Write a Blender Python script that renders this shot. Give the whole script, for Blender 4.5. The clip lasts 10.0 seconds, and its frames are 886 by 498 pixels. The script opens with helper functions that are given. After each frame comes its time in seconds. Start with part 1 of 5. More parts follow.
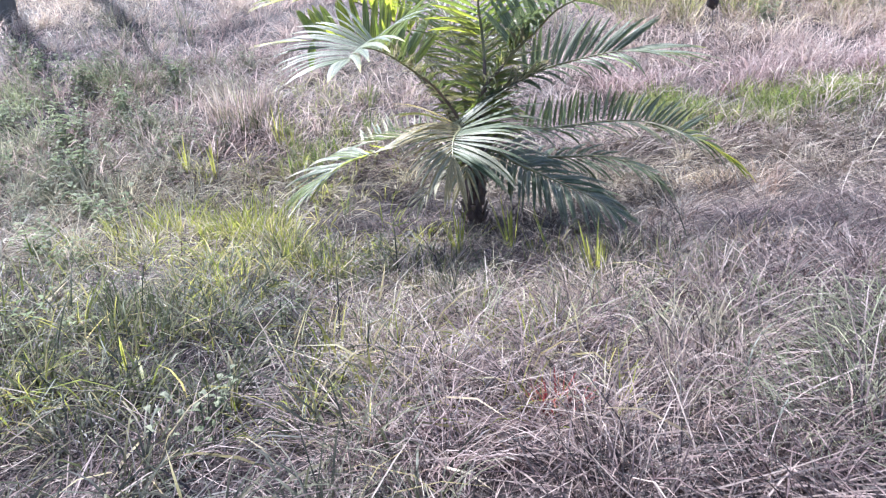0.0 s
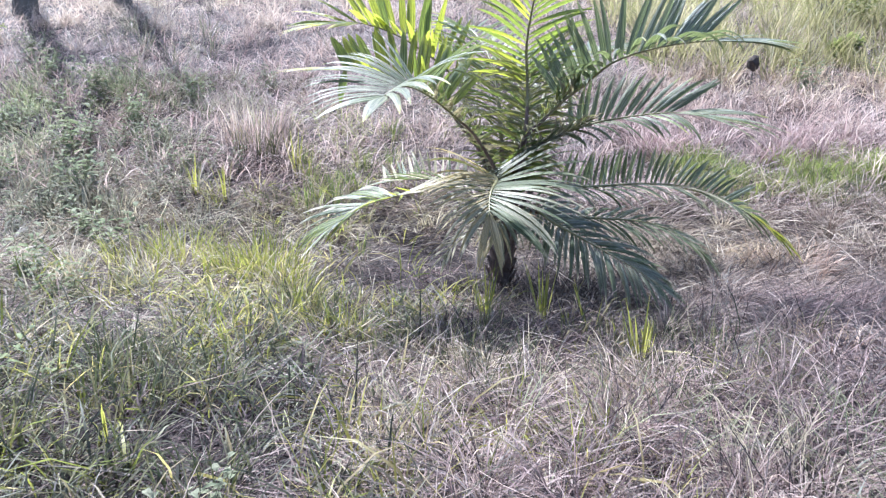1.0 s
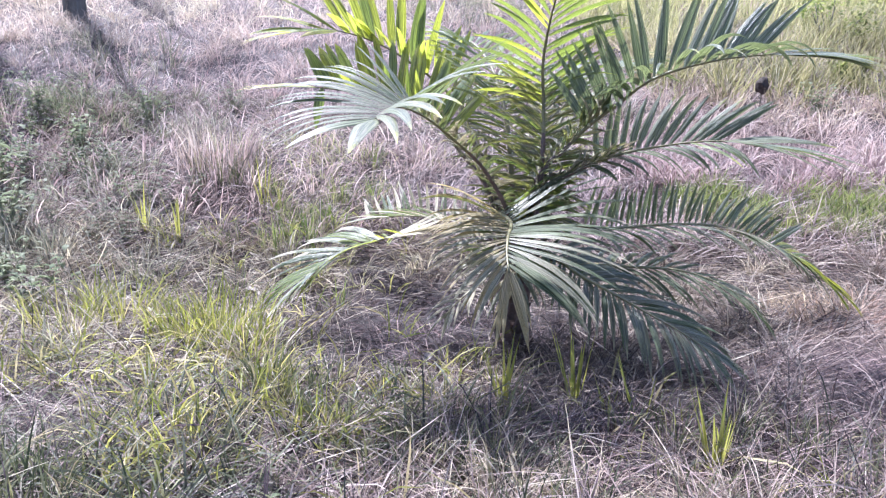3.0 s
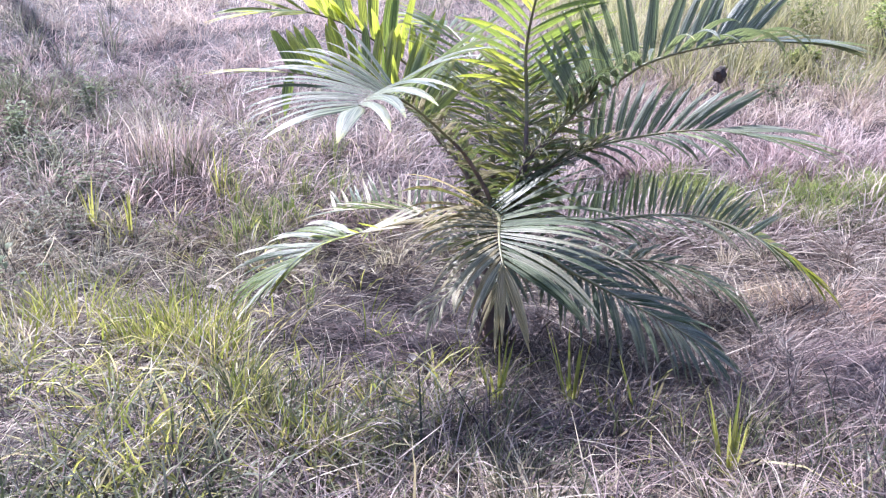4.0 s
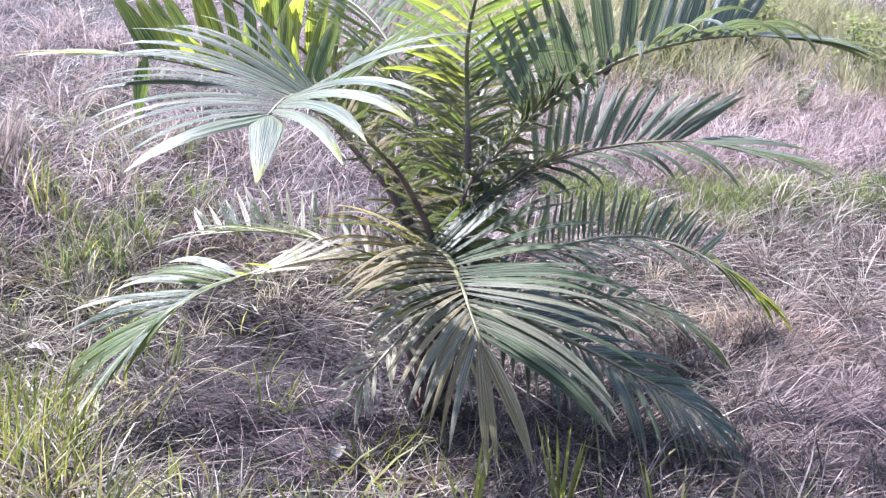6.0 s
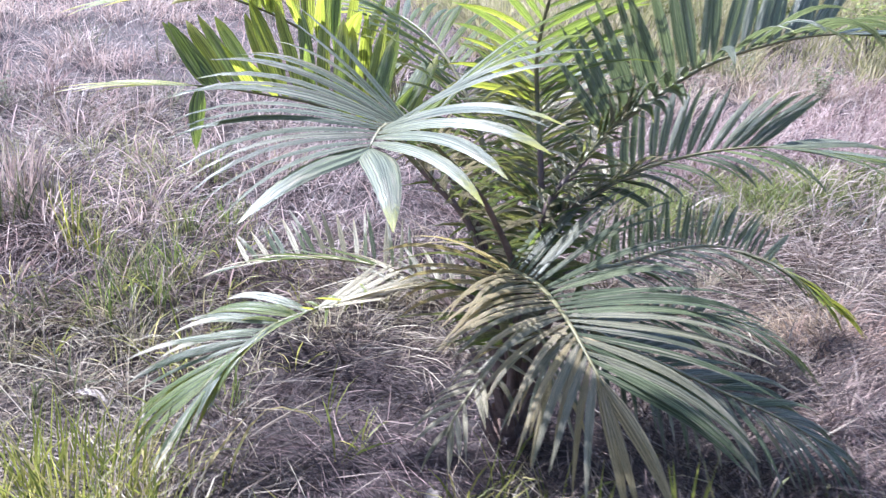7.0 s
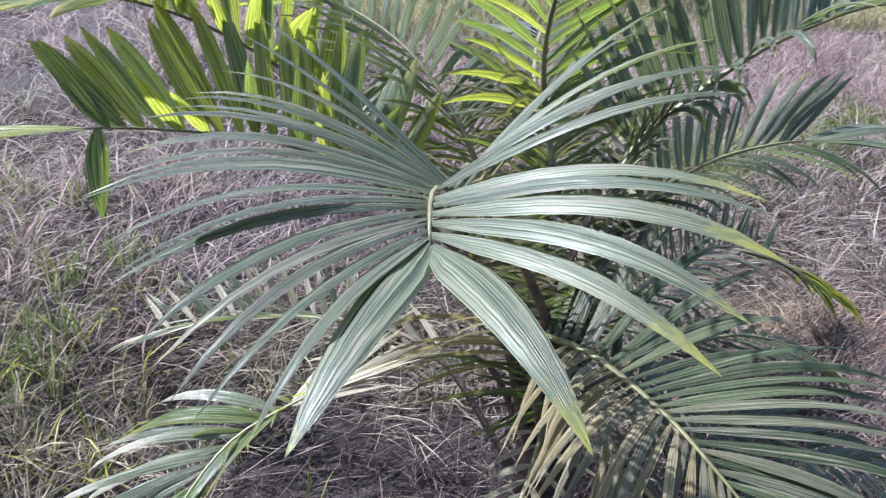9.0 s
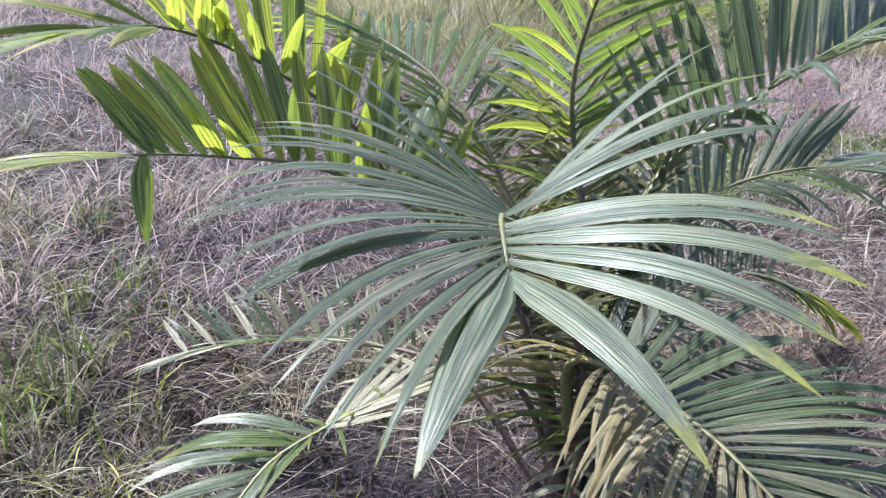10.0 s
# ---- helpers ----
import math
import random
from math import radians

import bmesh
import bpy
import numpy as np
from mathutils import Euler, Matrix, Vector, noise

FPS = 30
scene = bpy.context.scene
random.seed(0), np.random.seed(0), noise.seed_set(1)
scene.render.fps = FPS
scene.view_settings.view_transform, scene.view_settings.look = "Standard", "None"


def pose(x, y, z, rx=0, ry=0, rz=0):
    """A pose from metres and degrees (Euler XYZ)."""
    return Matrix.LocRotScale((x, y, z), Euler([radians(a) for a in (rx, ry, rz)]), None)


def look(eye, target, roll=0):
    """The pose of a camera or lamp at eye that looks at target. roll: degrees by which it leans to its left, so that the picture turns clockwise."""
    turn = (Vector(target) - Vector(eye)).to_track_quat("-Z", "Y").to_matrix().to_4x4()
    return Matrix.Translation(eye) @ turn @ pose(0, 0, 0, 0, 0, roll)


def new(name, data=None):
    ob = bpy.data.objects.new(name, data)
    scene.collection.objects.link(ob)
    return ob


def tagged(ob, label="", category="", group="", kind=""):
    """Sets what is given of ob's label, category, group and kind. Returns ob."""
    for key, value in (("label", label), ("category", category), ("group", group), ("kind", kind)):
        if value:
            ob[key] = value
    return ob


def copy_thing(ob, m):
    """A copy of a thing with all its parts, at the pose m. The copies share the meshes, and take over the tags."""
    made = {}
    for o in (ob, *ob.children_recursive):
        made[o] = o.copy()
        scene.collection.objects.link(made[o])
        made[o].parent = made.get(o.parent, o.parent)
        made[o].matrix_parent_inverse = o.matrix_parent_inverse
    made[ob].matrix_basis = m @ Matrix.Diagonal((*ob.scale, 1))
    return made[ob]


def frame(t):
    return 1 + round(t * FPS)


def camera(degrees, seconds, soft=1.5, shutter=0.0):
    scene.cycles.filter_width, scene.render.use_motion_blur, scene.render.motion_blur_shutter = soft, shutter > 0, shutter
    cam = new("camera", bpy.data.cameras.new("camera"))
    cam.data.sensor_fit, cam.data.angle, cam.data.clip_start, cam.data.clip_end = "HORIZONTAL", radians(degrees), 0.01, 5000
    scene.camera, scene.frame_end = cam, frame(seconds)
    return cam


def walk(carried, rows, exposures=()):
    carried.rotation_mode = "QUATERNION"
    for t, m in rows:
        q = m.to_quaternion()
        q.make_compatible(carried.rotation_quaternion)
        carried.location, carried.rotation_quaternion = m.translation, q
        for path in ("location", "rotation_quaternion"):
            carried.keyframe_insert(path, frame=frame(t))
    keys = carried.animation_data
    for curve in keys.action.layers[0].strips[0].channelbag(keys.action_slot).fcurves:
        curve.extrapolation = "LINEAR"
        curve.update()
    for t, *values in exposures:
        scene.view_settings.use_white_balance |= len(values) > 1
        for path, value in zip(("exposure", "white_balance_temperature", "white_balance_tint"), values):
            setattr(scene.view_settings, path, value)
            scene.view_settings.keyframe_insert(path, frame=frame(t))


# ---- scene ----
cam = camera(60.5, 10.0, soft=1.2, shutter=0.25)
PATH = [
    (0, (-0.195, 2.301, 1.411), (-0.225, 4.444, 0.761), -3.91),
    (0.5, (-0.188, 2.458, 1.445), (-0.268, 4.604, 0.807), -1.87),
    (1, (-0.368, 2.750, 1.474), (-0.392, 4.916, 0.904), 1.33),
    (1.5, (-0.447, 2.983, 1.470), (-0.250, 5.121, 0.830), 1.54),
    (2, (-0.492, 3.407, 1.481), (-0.408, 5.573, 0.921), 2.59),
    (2.2, (-0.505, 3.527, 1.493), (-0.474, 5.697, 0.936), 2.21),
    (3.3, (-0.569, 3.746, 1.405), (-0.465, 5.934, 0.935), 1.14),
    (3.5, (-0.651, 3.813, 1.405), (-0.393, 5.992, 0.955), 1.27),
    (4, (-0.717, 3.897, 1.397), (-0.493, 6.061, 0.865), 2.21),
    (4.5, (-0.758, 4.258, 1.408), (-0.454, 6.412, 0.871), 1.63),
    (5, (-0.816, 4.552, 1.405), (-0.299, 6.654, 0.829), 2.09),
    (5.5, (-0.838, 4.672, 1.406), (-0.340, 6.785, 0.852), 3.56),
    (5.7, (-0.860, 4.789, 1.405), (-0.277, 6.878, 0.850), 4.51),
    (6.8, (-1.168, 5.082, 1.439), (-0.383, 7.103, 0.877), 2.09),
    (7, (-1.182, 5.181, 1.443), (-0.493, 7.239, 0.891), 1.41),
    (7.5, (-1.173, 5.641, 1.493), (-0.522, 7.715, 0.949), 0.13),
    (8, (-1.181, 5.811, 1.535), (-0.622, 7.907, 0.977), -0.33),
    (8.5, (-1.215, 5.928, 1.525), (-0.465, 7.935, 0.869), -0.28),
    (9, (-1.288, 6.003, 1.561), (-0.281, 7.895, 0.908), -1.84),
    (9.5, (-1.377, 6.021, 1.572), (-0.231, 7.840, 0.943), -1.02),
    (10, (-1.451, 6.051, 1.586), (-0.377, 7.924, 0.991), -1.40),
]
walk(cam, [(t, look(eye, target, roll)) for t, eye, target, roll in PATH],
     [(0, 1.69, 5290, 10), (2.2, 1.73, 5200, 10), (3.3, 1.71, 5230, 20), (5.7, 1.74, 5200, 18), (7, 1.63, 5150, 16), (8, 1.38, 5170, 15), (9, 1.10, 5190, 11), (10, 1.18, 5200, 7)])

# ---- light ----
SUN_AZ, SUN_EL = -34.0, 57.0         # degrees: minus is left of ahead, and above the ground
sky_world = bpy.data.worlds.new("sky")
scene.world = sky_world
sky_world.use_nodes = True
wn = sky_world.node_tree.nodes
sky = wn.new("ShaderNodeTexSky")
sky.sky_type, sky.sun_disc = "NISHITA", False
sky.sun_elevation, sky.sun_rotation = radians(SUN_EL), radians(SUN_AZ)
sky.air_density, sky.dust_density = 1.0, 3.0
sky_world.node_tree.links.new(sky.outputs[0], wn["Background"].inputs[0])
wn["Background"].inputs[1].default_value = 0.095
sun_data = bpy.data.lights.new("sun", "SUN")
sun_data.energy, sun_data.angle, sun_data.color = 5.0, radians(1.0), (1.0, 0.93, 0.82)
az, el = radians(SUN_AZ), radians(SUN_EL)
to_sun = Vector((math.sin(az) * math.cos(el), math.cos(az) * math.cos(el), math.sin(el)))
sun = new("sun", sun_data)
sun.matrix_world = look(to_sun * 30, (0, 0, 0))


# ---- materials ----
def material(name):
    m = bpy.data.materials.new(name)
    m.use_nodes = True
    return m, m.node_tree.nodes, m.node_tree.links, m.node_tree.nodes["Principled BSDF"]


def ramp(nodes, stops):
    r = nodes.new("ShaderNodeValToRGB")
    e = r.color_ramp.elements
    while len(e) < len(stops):
        e.new(0.5)
    for k, (at, col) in enumerate(stops):
        e[k].position, e[k].color = at, (*col, 1)
    return r


def translucent(nodes, links, bsdf, colour, amount):
    """Lets sunlight through a thin blade."""
    out = nodes["Material Output"]
    tr = nodes.new("ShaderNodeBsdfTranslucent")
    mix = nodes.new("ShaderNodeMixShader")
    mix.inputs[0].default_value = amount
    links.new(colour, tr.inputs[0])
    links.new(bsdf.outputs[0], mix.inputs[1])
    links.new(tr.outputs[0], mix.inputs[2])
    links.new(mix.outputs[0], out.inputs[0])


def blade_material(name, stops, rough=0.6, through_light=0.3):
    """Grass: one colour a blade, from the stops, a little patchier along it."""
    m, n, l, b = material(name)
    geo = n.new("ShaderNodeNewGeometry")
    r = ramp(n, stops)
    noise_tex = n.new("ShaderNodeTexNoise")
    noise_tex.inputs["Scale"].default_value = 2.2
    add = n.new("ShaderNodeMath")
    add.operation = "MULTIPLY_ADD"
    l.new(noise_tex.outputs[0], add.inputs[0])
    add.inputs[1].default_value = 0.9
    sub = n.new("ShaderNodeMath")
    sub.operation = "SUBTRACT"
    l.new(geo.outputs["Random Per Island"], sub.inputs[0])
    sub.inputs[1].default_value = 0.45
    l.new(sub.outputs[0], add.inputs[2])
    l.new(add.outputs[0], r.inputs[0])
    fine = n.new("ShaderNodeTexNoise")
    fine.inputs["Scale"].default_value = 90
    mul = n.new("ShaderNodeMix")
    mul.data_type, mul.blend_type = "RGBA", "MULTIPLY"
    mul.inputs[0].default_value = 0.5
    l.new(r.outputs[0], mul.inputs[6])
    l.new(fine.outputs[0], mul.inputs[7])
    broad = n.new("ShaderNodeTexNoise")
    broad.inputs["Scale"].default_value, broad.inputs["Detail"].default_value = 0.9, 3
    tone = ramp(n, [(0.34, (0.76, 0.68, 0.75)), (0.46, (1.02, 0.94, 1.0)), (0.56, (1.02, 1.0, 0.92)), (0.68, (1.07, 1.08, 0.88))])
    l.new(broad.outputs[0], tone.inputs[0])
    hue = n.new("ShaderNodeMix")
    hue.data_type, hue.blend_type = "RGBA", "MULTIPLY"
    hue.inputs[0].default_value = 1.0
    l.new(mul.outputs[2], hue.inputs[6])
    l.new(tone.outputs[0], hue.inputs[7])
    l.new(hue.outputs[2], b.inputs["Base Color"])
    b.inputs["Roughness"].default_value = rough
    translucent(n, l, b, hue.outputs[2], through_light)
    return m


def leaf_material(name, greens, tip, tip_at, rough=0.4, through_light=0.35, glow=(0.26, 0.36, 0.06), gloss=0.5):
    """Palm leaflet: fine veins along the blade, its own green by the object's random, the tip turning to another colour."""
    m, n, l, b = material(name)
    uv = n.new("ShaderNodeUVMap")
    sep = n.new("ShaderNodeSeparateXYZ")
    l.new(uv.outputs[0], sep.inputs[0])
    info = n.new("ShaderNodeObjectInfo")
    base = ramp(n, greens)
    l.new(info.outputs["Random"], base.inputs[0])
    # veins: noise stretched along the blade
    scale = n.new("ShaderNodeMapping")
    scale.inputs["Scale"].default_value = (26, 1.1, 1)
    shift = n.new("ShaderNodeCombineXYZ")
    l.new(info.outputs["Random"], shift.inputs[2])
    vadd = n.new("ShaderNodeVectorMath")
    l.new(uv.outputs[0], scale.inputs[0])
    l.new(scale.outputs[0], vadd.inputs[0])
    l.new(shift.outputs[0], vadd.inputs[1])
    vein = n.new("ShaderNodeTexNoise")
    vein.inputs["Scale"].default_value, vein.inputs["Detail"].default_value = 1.0, 3
    l.new(vadd.outputs[0], vein.inputs[0])
    veinr = ramp(n, [(0.32, (0.24, 0.26, 0.24)), (0.5, (0.85, 0.88, 0.85)), (0.66, (1.95, 1.9, 1.9))])
    l.new(vein.outputs[0], veinr.inputs[0])
    mul = n.new("ShaderNodeMix")
    mul.data_type, mul.blend_type = "RGBA", "MULTIPLY"
    mul.inputs[0].default_value = 1.0
    l.new(base.outputs[0], mul.inputs[6])
    l.new(veinr.outputs[0], mul.inputs[7])
    # dry or yellow tip, at its own place on every leaflet
    mad = n.new("ShaderNodeMath")
    mad.operation = "MULTIPLY_ADD"
    l.new(info.outputs["Random"], mad.inputs[0])
    mad.inputs[1].default_value = 0.35
    l.new(sep.outputs[1], mad.inputs[2])
    blot = n.new("ShaderNodeTexNoise")
    blot.inputs["Scale"].default_value = 14
    mad2 = n.new("ShaderNodeMath")
    mad2.operation = "MULTIPLY_ADD"
    l.new(blot.outputs[0], mad2.inputs[0])
    mad2.inputs[1].default_value = 0.25
    l.new(mad.outputs[0], mad2.inputs[2])
    tr = ramp(n, [(min(0.98, tip_at / 1.6), (0, 0, 0)), (min(1.0, tip_at / 1.6 + 0.1), (1, 1, 1))])
    half = n.new("ShaderNodeMath")
    half.operation = "MULTIPLY"
    half.inputs[1].default_value = 1 / 1.6
    l.new(mad2.outputs[0], half.inputs[0])
    l.new(half.outputs[0], tr.inputs[0])
    # worn streaks, dried to tan, longer than wide
    wmap = n.new("ShaderNodeMapping")
    wmap.inputs["Scale"].default_value = (7, 2.2, 1)
    wadd = n.new("ShaderNodeVectorMath")
    wshift = n.new("ShaderNodeVectorMath")
    wshift.operation = "SCALE"
    wshift.inputs["Scale"].default_value = 17.0
    l.new(shift.outputs[0], wshift.inputs[0])
    l.new(uv.outputs[0], wmap.inputs[0])
    l.new(wmap.outputs[0], wadd.inputs[0])
    l.new(wshift.outputs[0], wadd.inputs[1])
    streak = n.new("ShaderNodeTexNoise")
    streak.inputs["Scale"].default_value, streak.inputs["Detail"].default_value, streak.inputs["Roughness"].default_value = 1.0, 5, 0.62
    l.new(wadd.outputs[0], streak.inputs[0])
    worn = ramp(n, [(0.54, (0, 0, 0)), (0.66, (0.75, 0.75, 0.75))])
    l.new(streak.outputs[0], worn.inputs[0])
    dry = n.new("ShaderNodeMix")
    dry.data_type = "RGBA"
    l.new(worn.outputs[0], dry.inputs[0])
    l.new(mul.outputs[2], dry.inputs[6])
    dry.inputs[7].default_value = (0.36, 0.31, 0.23, 1)
    tipmix = n.new("ShaderNodeMix")
    tipmix.data_type = "RGBA"
    l.new(tr.outputs[0], tipmix.inputs[0])
    l.new(dry.outputs[2], tipmix.inputs[6])
    tipmix.inputs[7].default_value = (*tip, 1)
    l.new(tipmix.outputs[2], b.inputs["Base Color"])
    b.inputs["Roughness"].default_value = rough
    b.inputs["Specular IOR Level"].default_value = gloss
    b.inputs["Coat Weight"].default_value, b.inputs["Coat Roughness"].default_value = 0.22 * gloss, 0.28
    rr = n.new("ShaderNodeMapRange")
    rr.inputs[1].default_value, rr.inputs[2].default_value = 0.32, 0.68
    rr.inputs[3].default_value, rr.inputs[4].default_value = rough + 0.14, rough - 0.12
    l.new(vein.outputs[0], rr.inputs[0])
    l.new(rr.outputs[0], b.inputs["Roughness"])
    bump = n.new("ShaderNodeBump")
    bump.inputs["Strength"].default_value, bump.inputs["Distance"].default_value = 1.0, 0.004
    l.new(vein.outputs[0], bump.inputs["Height"])
    l.new(bump.outputs[0], b.inputs["Normal"])
    gl = n.new("ShaderNodeMix")
    gl.data_type, gl.blend_type = "RGBA", "MULTIPLY"
    gl.inputs[0].default_value = 1.0
    gl.inputs[6].default_value = (*glow, 1)
    l.new(veinr.outputs[0], gl.inputs[7])
    translucent(n, l, b, gl.outputs[2], through_light)
    return m


def mottled(name, stops, scale, rough=0.8, bump_scale=60, bump=0.5, stretch=(1, 1, 1)):
    m, n, l, b = material(name)
    co = n.new("ShaderNodeTexCoord")
    mp = n.new("ShaderNodeMapping")
    mp.inputs["Scale"].default_value = stretch
    l.new(co.outputs["Object"], mp.inputs[0])
    a = n.new("ShaderNodeTexNoise")
    a.inputs["Scale"].default_value, a.inputs["Detail"].default_value = scale, 6
    f = n.new("ShaderNodeTexNoise")
    f.inputs["Scale"].default_value, f.inputs["Detail"].default_value = bump_scale, 4
    l.new(mp.outputs[0], a.inputs[0])
    l.new(mp.outputs[0], f.inputs[0])
    mixf = n.new("ShaderNodeMath")
    mixf.operation = "MULTIPLY_ADD"
    l.new(f.outputs[0], mixf.inputs[0])
    mixf.inputs[1].default_value = 0.5
    half = n.new("ShaderNodeMath")
    half.operation = "MULTIPLY_ADD"
    l.new(a.outputs[0], half.inputs[0])
    half.inputs[1].default_value, half.inputs[2].default_value = 0.9, -0.2
    l.new(half.outputs[0], mixf.inputs[2])
    r = ramp(n, stops)
    l.new(mixf.outputs[0], r.inputs[0])
    l.new(r.outputs[0], b.inputs["Base Color"])
    b.inputs["Roughness"].default_value = rough
    bp = n.new("ShaderNodeBump")
    bp.inputs["Strength"].default_value, bp.inputs["Distance"].default_value = bump, 0.01
    l.new(f.outputs[0], bp.inputs["Height"])
    l.new(bp.outputs[0], b.inputs["Normal"])
    return m


SOIL = mottled("soil_with_litter", [(0.15, (0.014, 0.009, 0.010)), (0.5, (0.042, 0.029, 0.030)), (0.85, (0.10, 0.073, 0.068))], 2.0, 0.9, 70, 0.8)
STRAW = blade_material("dry_straw", [(0.0, (0.035, 0.025, 0.021)), (0.22, (0.095, 0.07, 0.058)), (0.36, (0.20, 0.155, 0.125)), (0.5, (0.265, 0.19, 0.182)), (0.65, (0.355, 0.28, 0.24)), (0.8, (0.40, 0.32, 0.28)), (0.92, (0.49, 0.42, 0.345)), (1.0, (0.60, 0.53, 0.45))], 0.55, 0.25)
STRAW_PALE = blade_material("bleached_hazy_straw", [(0.0, (0.36, 0.29, 0.24)), (0.5, (0.60, 0.51, 0.42)), (1.0, (0.80, 0.73, 0.61))], 0.5, 0.5)
GREEN = blade_material("grass_green", [(0.0, (0.045, 0.06, 0.032)), (0.4, (0.11, 0.135, 0.06)), (0.7, (0.24, 0.25, 0.11)), (1.0, (0.48, 0.42, 0.26))], 0.5, 0.4)
PINK = blade_material("pink_straw", [(0.0, (0.27, 0.185, 0.17)), (0.5, (0.54, 0.43, 0.38)), (1.0, (0.78, 0.68, 0.60))], 0.55, 0.5)
STRIP = blade_material("fresh_grass", [(0.0, (0.10, 0.15, 0.04)), (0.5, (0.26, 0.34, 0.085)), (1.0, (0.48, 0.50, 0.19))], 0.5, 0.5)
YELLOW = blade_material("grass_yellow_green", [(0.0, (0.17, 0.21, 0.04)), (0.4, (0.36, 0.40, 0.075)), (0.75, (0.56, 0.54, 0.15)), (1.0, (0.72, 0.62, 0.32))], 0.5, 0.55)
RUST = blade_material("rust_grass", [(0.0, (0.26, 0.16, 0.11)), (0.5, (0.48, 0.35, 0.25)), (1.0, (0.68, 0.56, 0.42))], 0.6, 0.25)
PALE_GREEN = blade_material("pale_green_grass", [(0.0, (0.26, 0.28, 0.11)), (0.5, (0.45, 0.46, 0.20)), (1.0, (0.66, 0.62, 0.37))], 0.6, 0.5)
GREY_GREEN = blade_material("grey_green_grass", [(0.0, (0.16, 0.18, 0.11)), (0.5, (0.30, 0.32, 0.21)), (1.0, (0.52, 0.50, 0.37))], 0.6, 0.45)
GREY_STRAW = blade_material("grey_straw", [(0.0, (0.05, 0.042, 0.042)), (0.5, (0.15, 0.132, 0.125)), (1.0, (0.40, 0.36, 0.33))], 0.55, 0.25)
ARCHED = blade_material("half_dry_blade", [(0.0, (0.22, 0.19, 0.08)), (0.4, (0.40, 0.36, 0.15)), (0.7, (0.52, 0.45, 0.26)), (1.0, (0.66, 0.58, 0.42))], 0.5, 0.4)
DEEP = blade_material("shade_coloured_grass", [(0.0, (0.05, 0.055, 0.038)), (0.5, (0.12, 0.135, 0.075)), (1.0, (0.30, 0.29, 0.18))], 0.6, 0.35)
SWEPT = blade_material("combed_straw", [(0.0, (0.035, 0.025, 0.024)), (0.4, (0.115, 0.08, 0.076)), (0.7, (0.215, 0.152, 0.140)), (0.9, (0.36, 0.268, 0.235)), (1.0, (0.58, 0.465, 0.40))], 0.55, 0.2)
LITTER_SHADE = blade_material("litter_shade_straw", [(0.0, (0.014, 0.010, 0.011)), (0.5, (0.048, 0.029, 0.034)), (0.85, (0.118, 0.076, 0.082)), (1.0, (0.38, 0.275, 0.265))], 0.7, 0.15)
# weeds paled as well: haze over the slope is put into their colour
WEED = blade_material("weed_leaf", [(0.0, (0.18, 0.22, 0.13)), (0.5, (0.27, 0.31, 0.19)), (1.0, (0.36, 0.39, 0.26))], 0.85, 0.4)
LEAF = leaf_material("palm_leaf", [(0.0, (0.085, 0.104, 0.066)), (0.5, (0.13, 0.148, 0.096)), (1.0, (0.19, 0.20, 0.135))], (0.46, 0.44, 0.10), 1.24, 0.36, 0.28, (0.26, 0.31, 0.12))
LEAF_YOUNG = leaf_material("palm_leaf_fresh", [(0.0, (0.08, 0.13, 0.04)), (0.5, (0.11, 0.17, 0.05)), (1.0, (0.16, 0.20, 0.06))], (0.45, 0.42, 0.10), 1.15, 0.40, 0.48, (0.50, 0.54, 0.06))
LEAF_MID = leaf_material("palm_leaf_light", [(0.0, (0.075, 0.105, 0.045)), (0.5, (0.105, 0.14, 0.058)), (1.0, (0.15, 0.18, 0.075))], (0.46, 0.44, 0.10), 1.2, 0.37, 0.37, (0.33, 0.41, 0.065))
LEAF_OLD = leaf_material("palm_leaf_old", [(0.0, (0.15, 0.132, 0.082)), (0.5, (0.235, 0.205, 0.135)), (1.0, (0.36, 0.31, 0.21))], (0.46, 0.38, 0.25), 1.12, 0.48, 0.25, (0.22, 0.25, 0.06), 0.45)
LEAF_TAN = leaf_material("palm_leaf_dry_tip", [(0.0, (0.066, 0.088, 0.046)), (0.5, (0.098, 0.12, 0.063)), (1.0, (0.15, 0.165, 0.092))], (0.56, 0.51, 0.40), 0.92, 0.36, 0.25, (0.20, 0.27, 0.06))
# darker leaf: shade on the front, right and low fronds is put into it
LEAF_DULL_SHADE = leaf_material("palm_leaf_dull_shade", [(0.0, (0.055, 0.07, 0.036)), (0.5, (0.078, 0.098, 0.05)), (1.0, (0.12, 0.135, 0.07))], (0.46, 0.38, 0.25), 1.2, 0.52, 0.22, (0.20, 0.24, 0.08), 0.3)
LEAF_YELLOW = leaf_material("palm_leaf_yellow", [(0.0, (0.16, 0.20, 0.05)), (0.5, (0.26, 0.29, 0.06)), (1.0, (0.36, 0.34, 0.08))], (0.55, 0.45, 0.16), 1.0, 0.36, 0.4, (0.45, 0.45, 0.06))
LEAF_GREY = leaf_material("palm_leaf_grey", [(0.0, (0.075, 0.082, 0.050)), (0.5, (0.115, 0.118, 0.072)), (1.0, (0.18, 0.168, 0.105))], (0.46, 0.40, 0.26), 1.15, 0.44, 0.24, (0.20, 0.23, 0.07), 0.6)
LEAF_OLIVE = leaf_material("palm_leaf_olive", [(0.0, (0.11, 0.11, 0.045)), (0.5, (0.19, 0.18, 0.075)), (1.0, (0.32, 0.29, 0.14))], (0.50, 0.45, 0.25), 1.0, 0.42, 0.35, (0.36, 0.36, 0.08), 0.7)
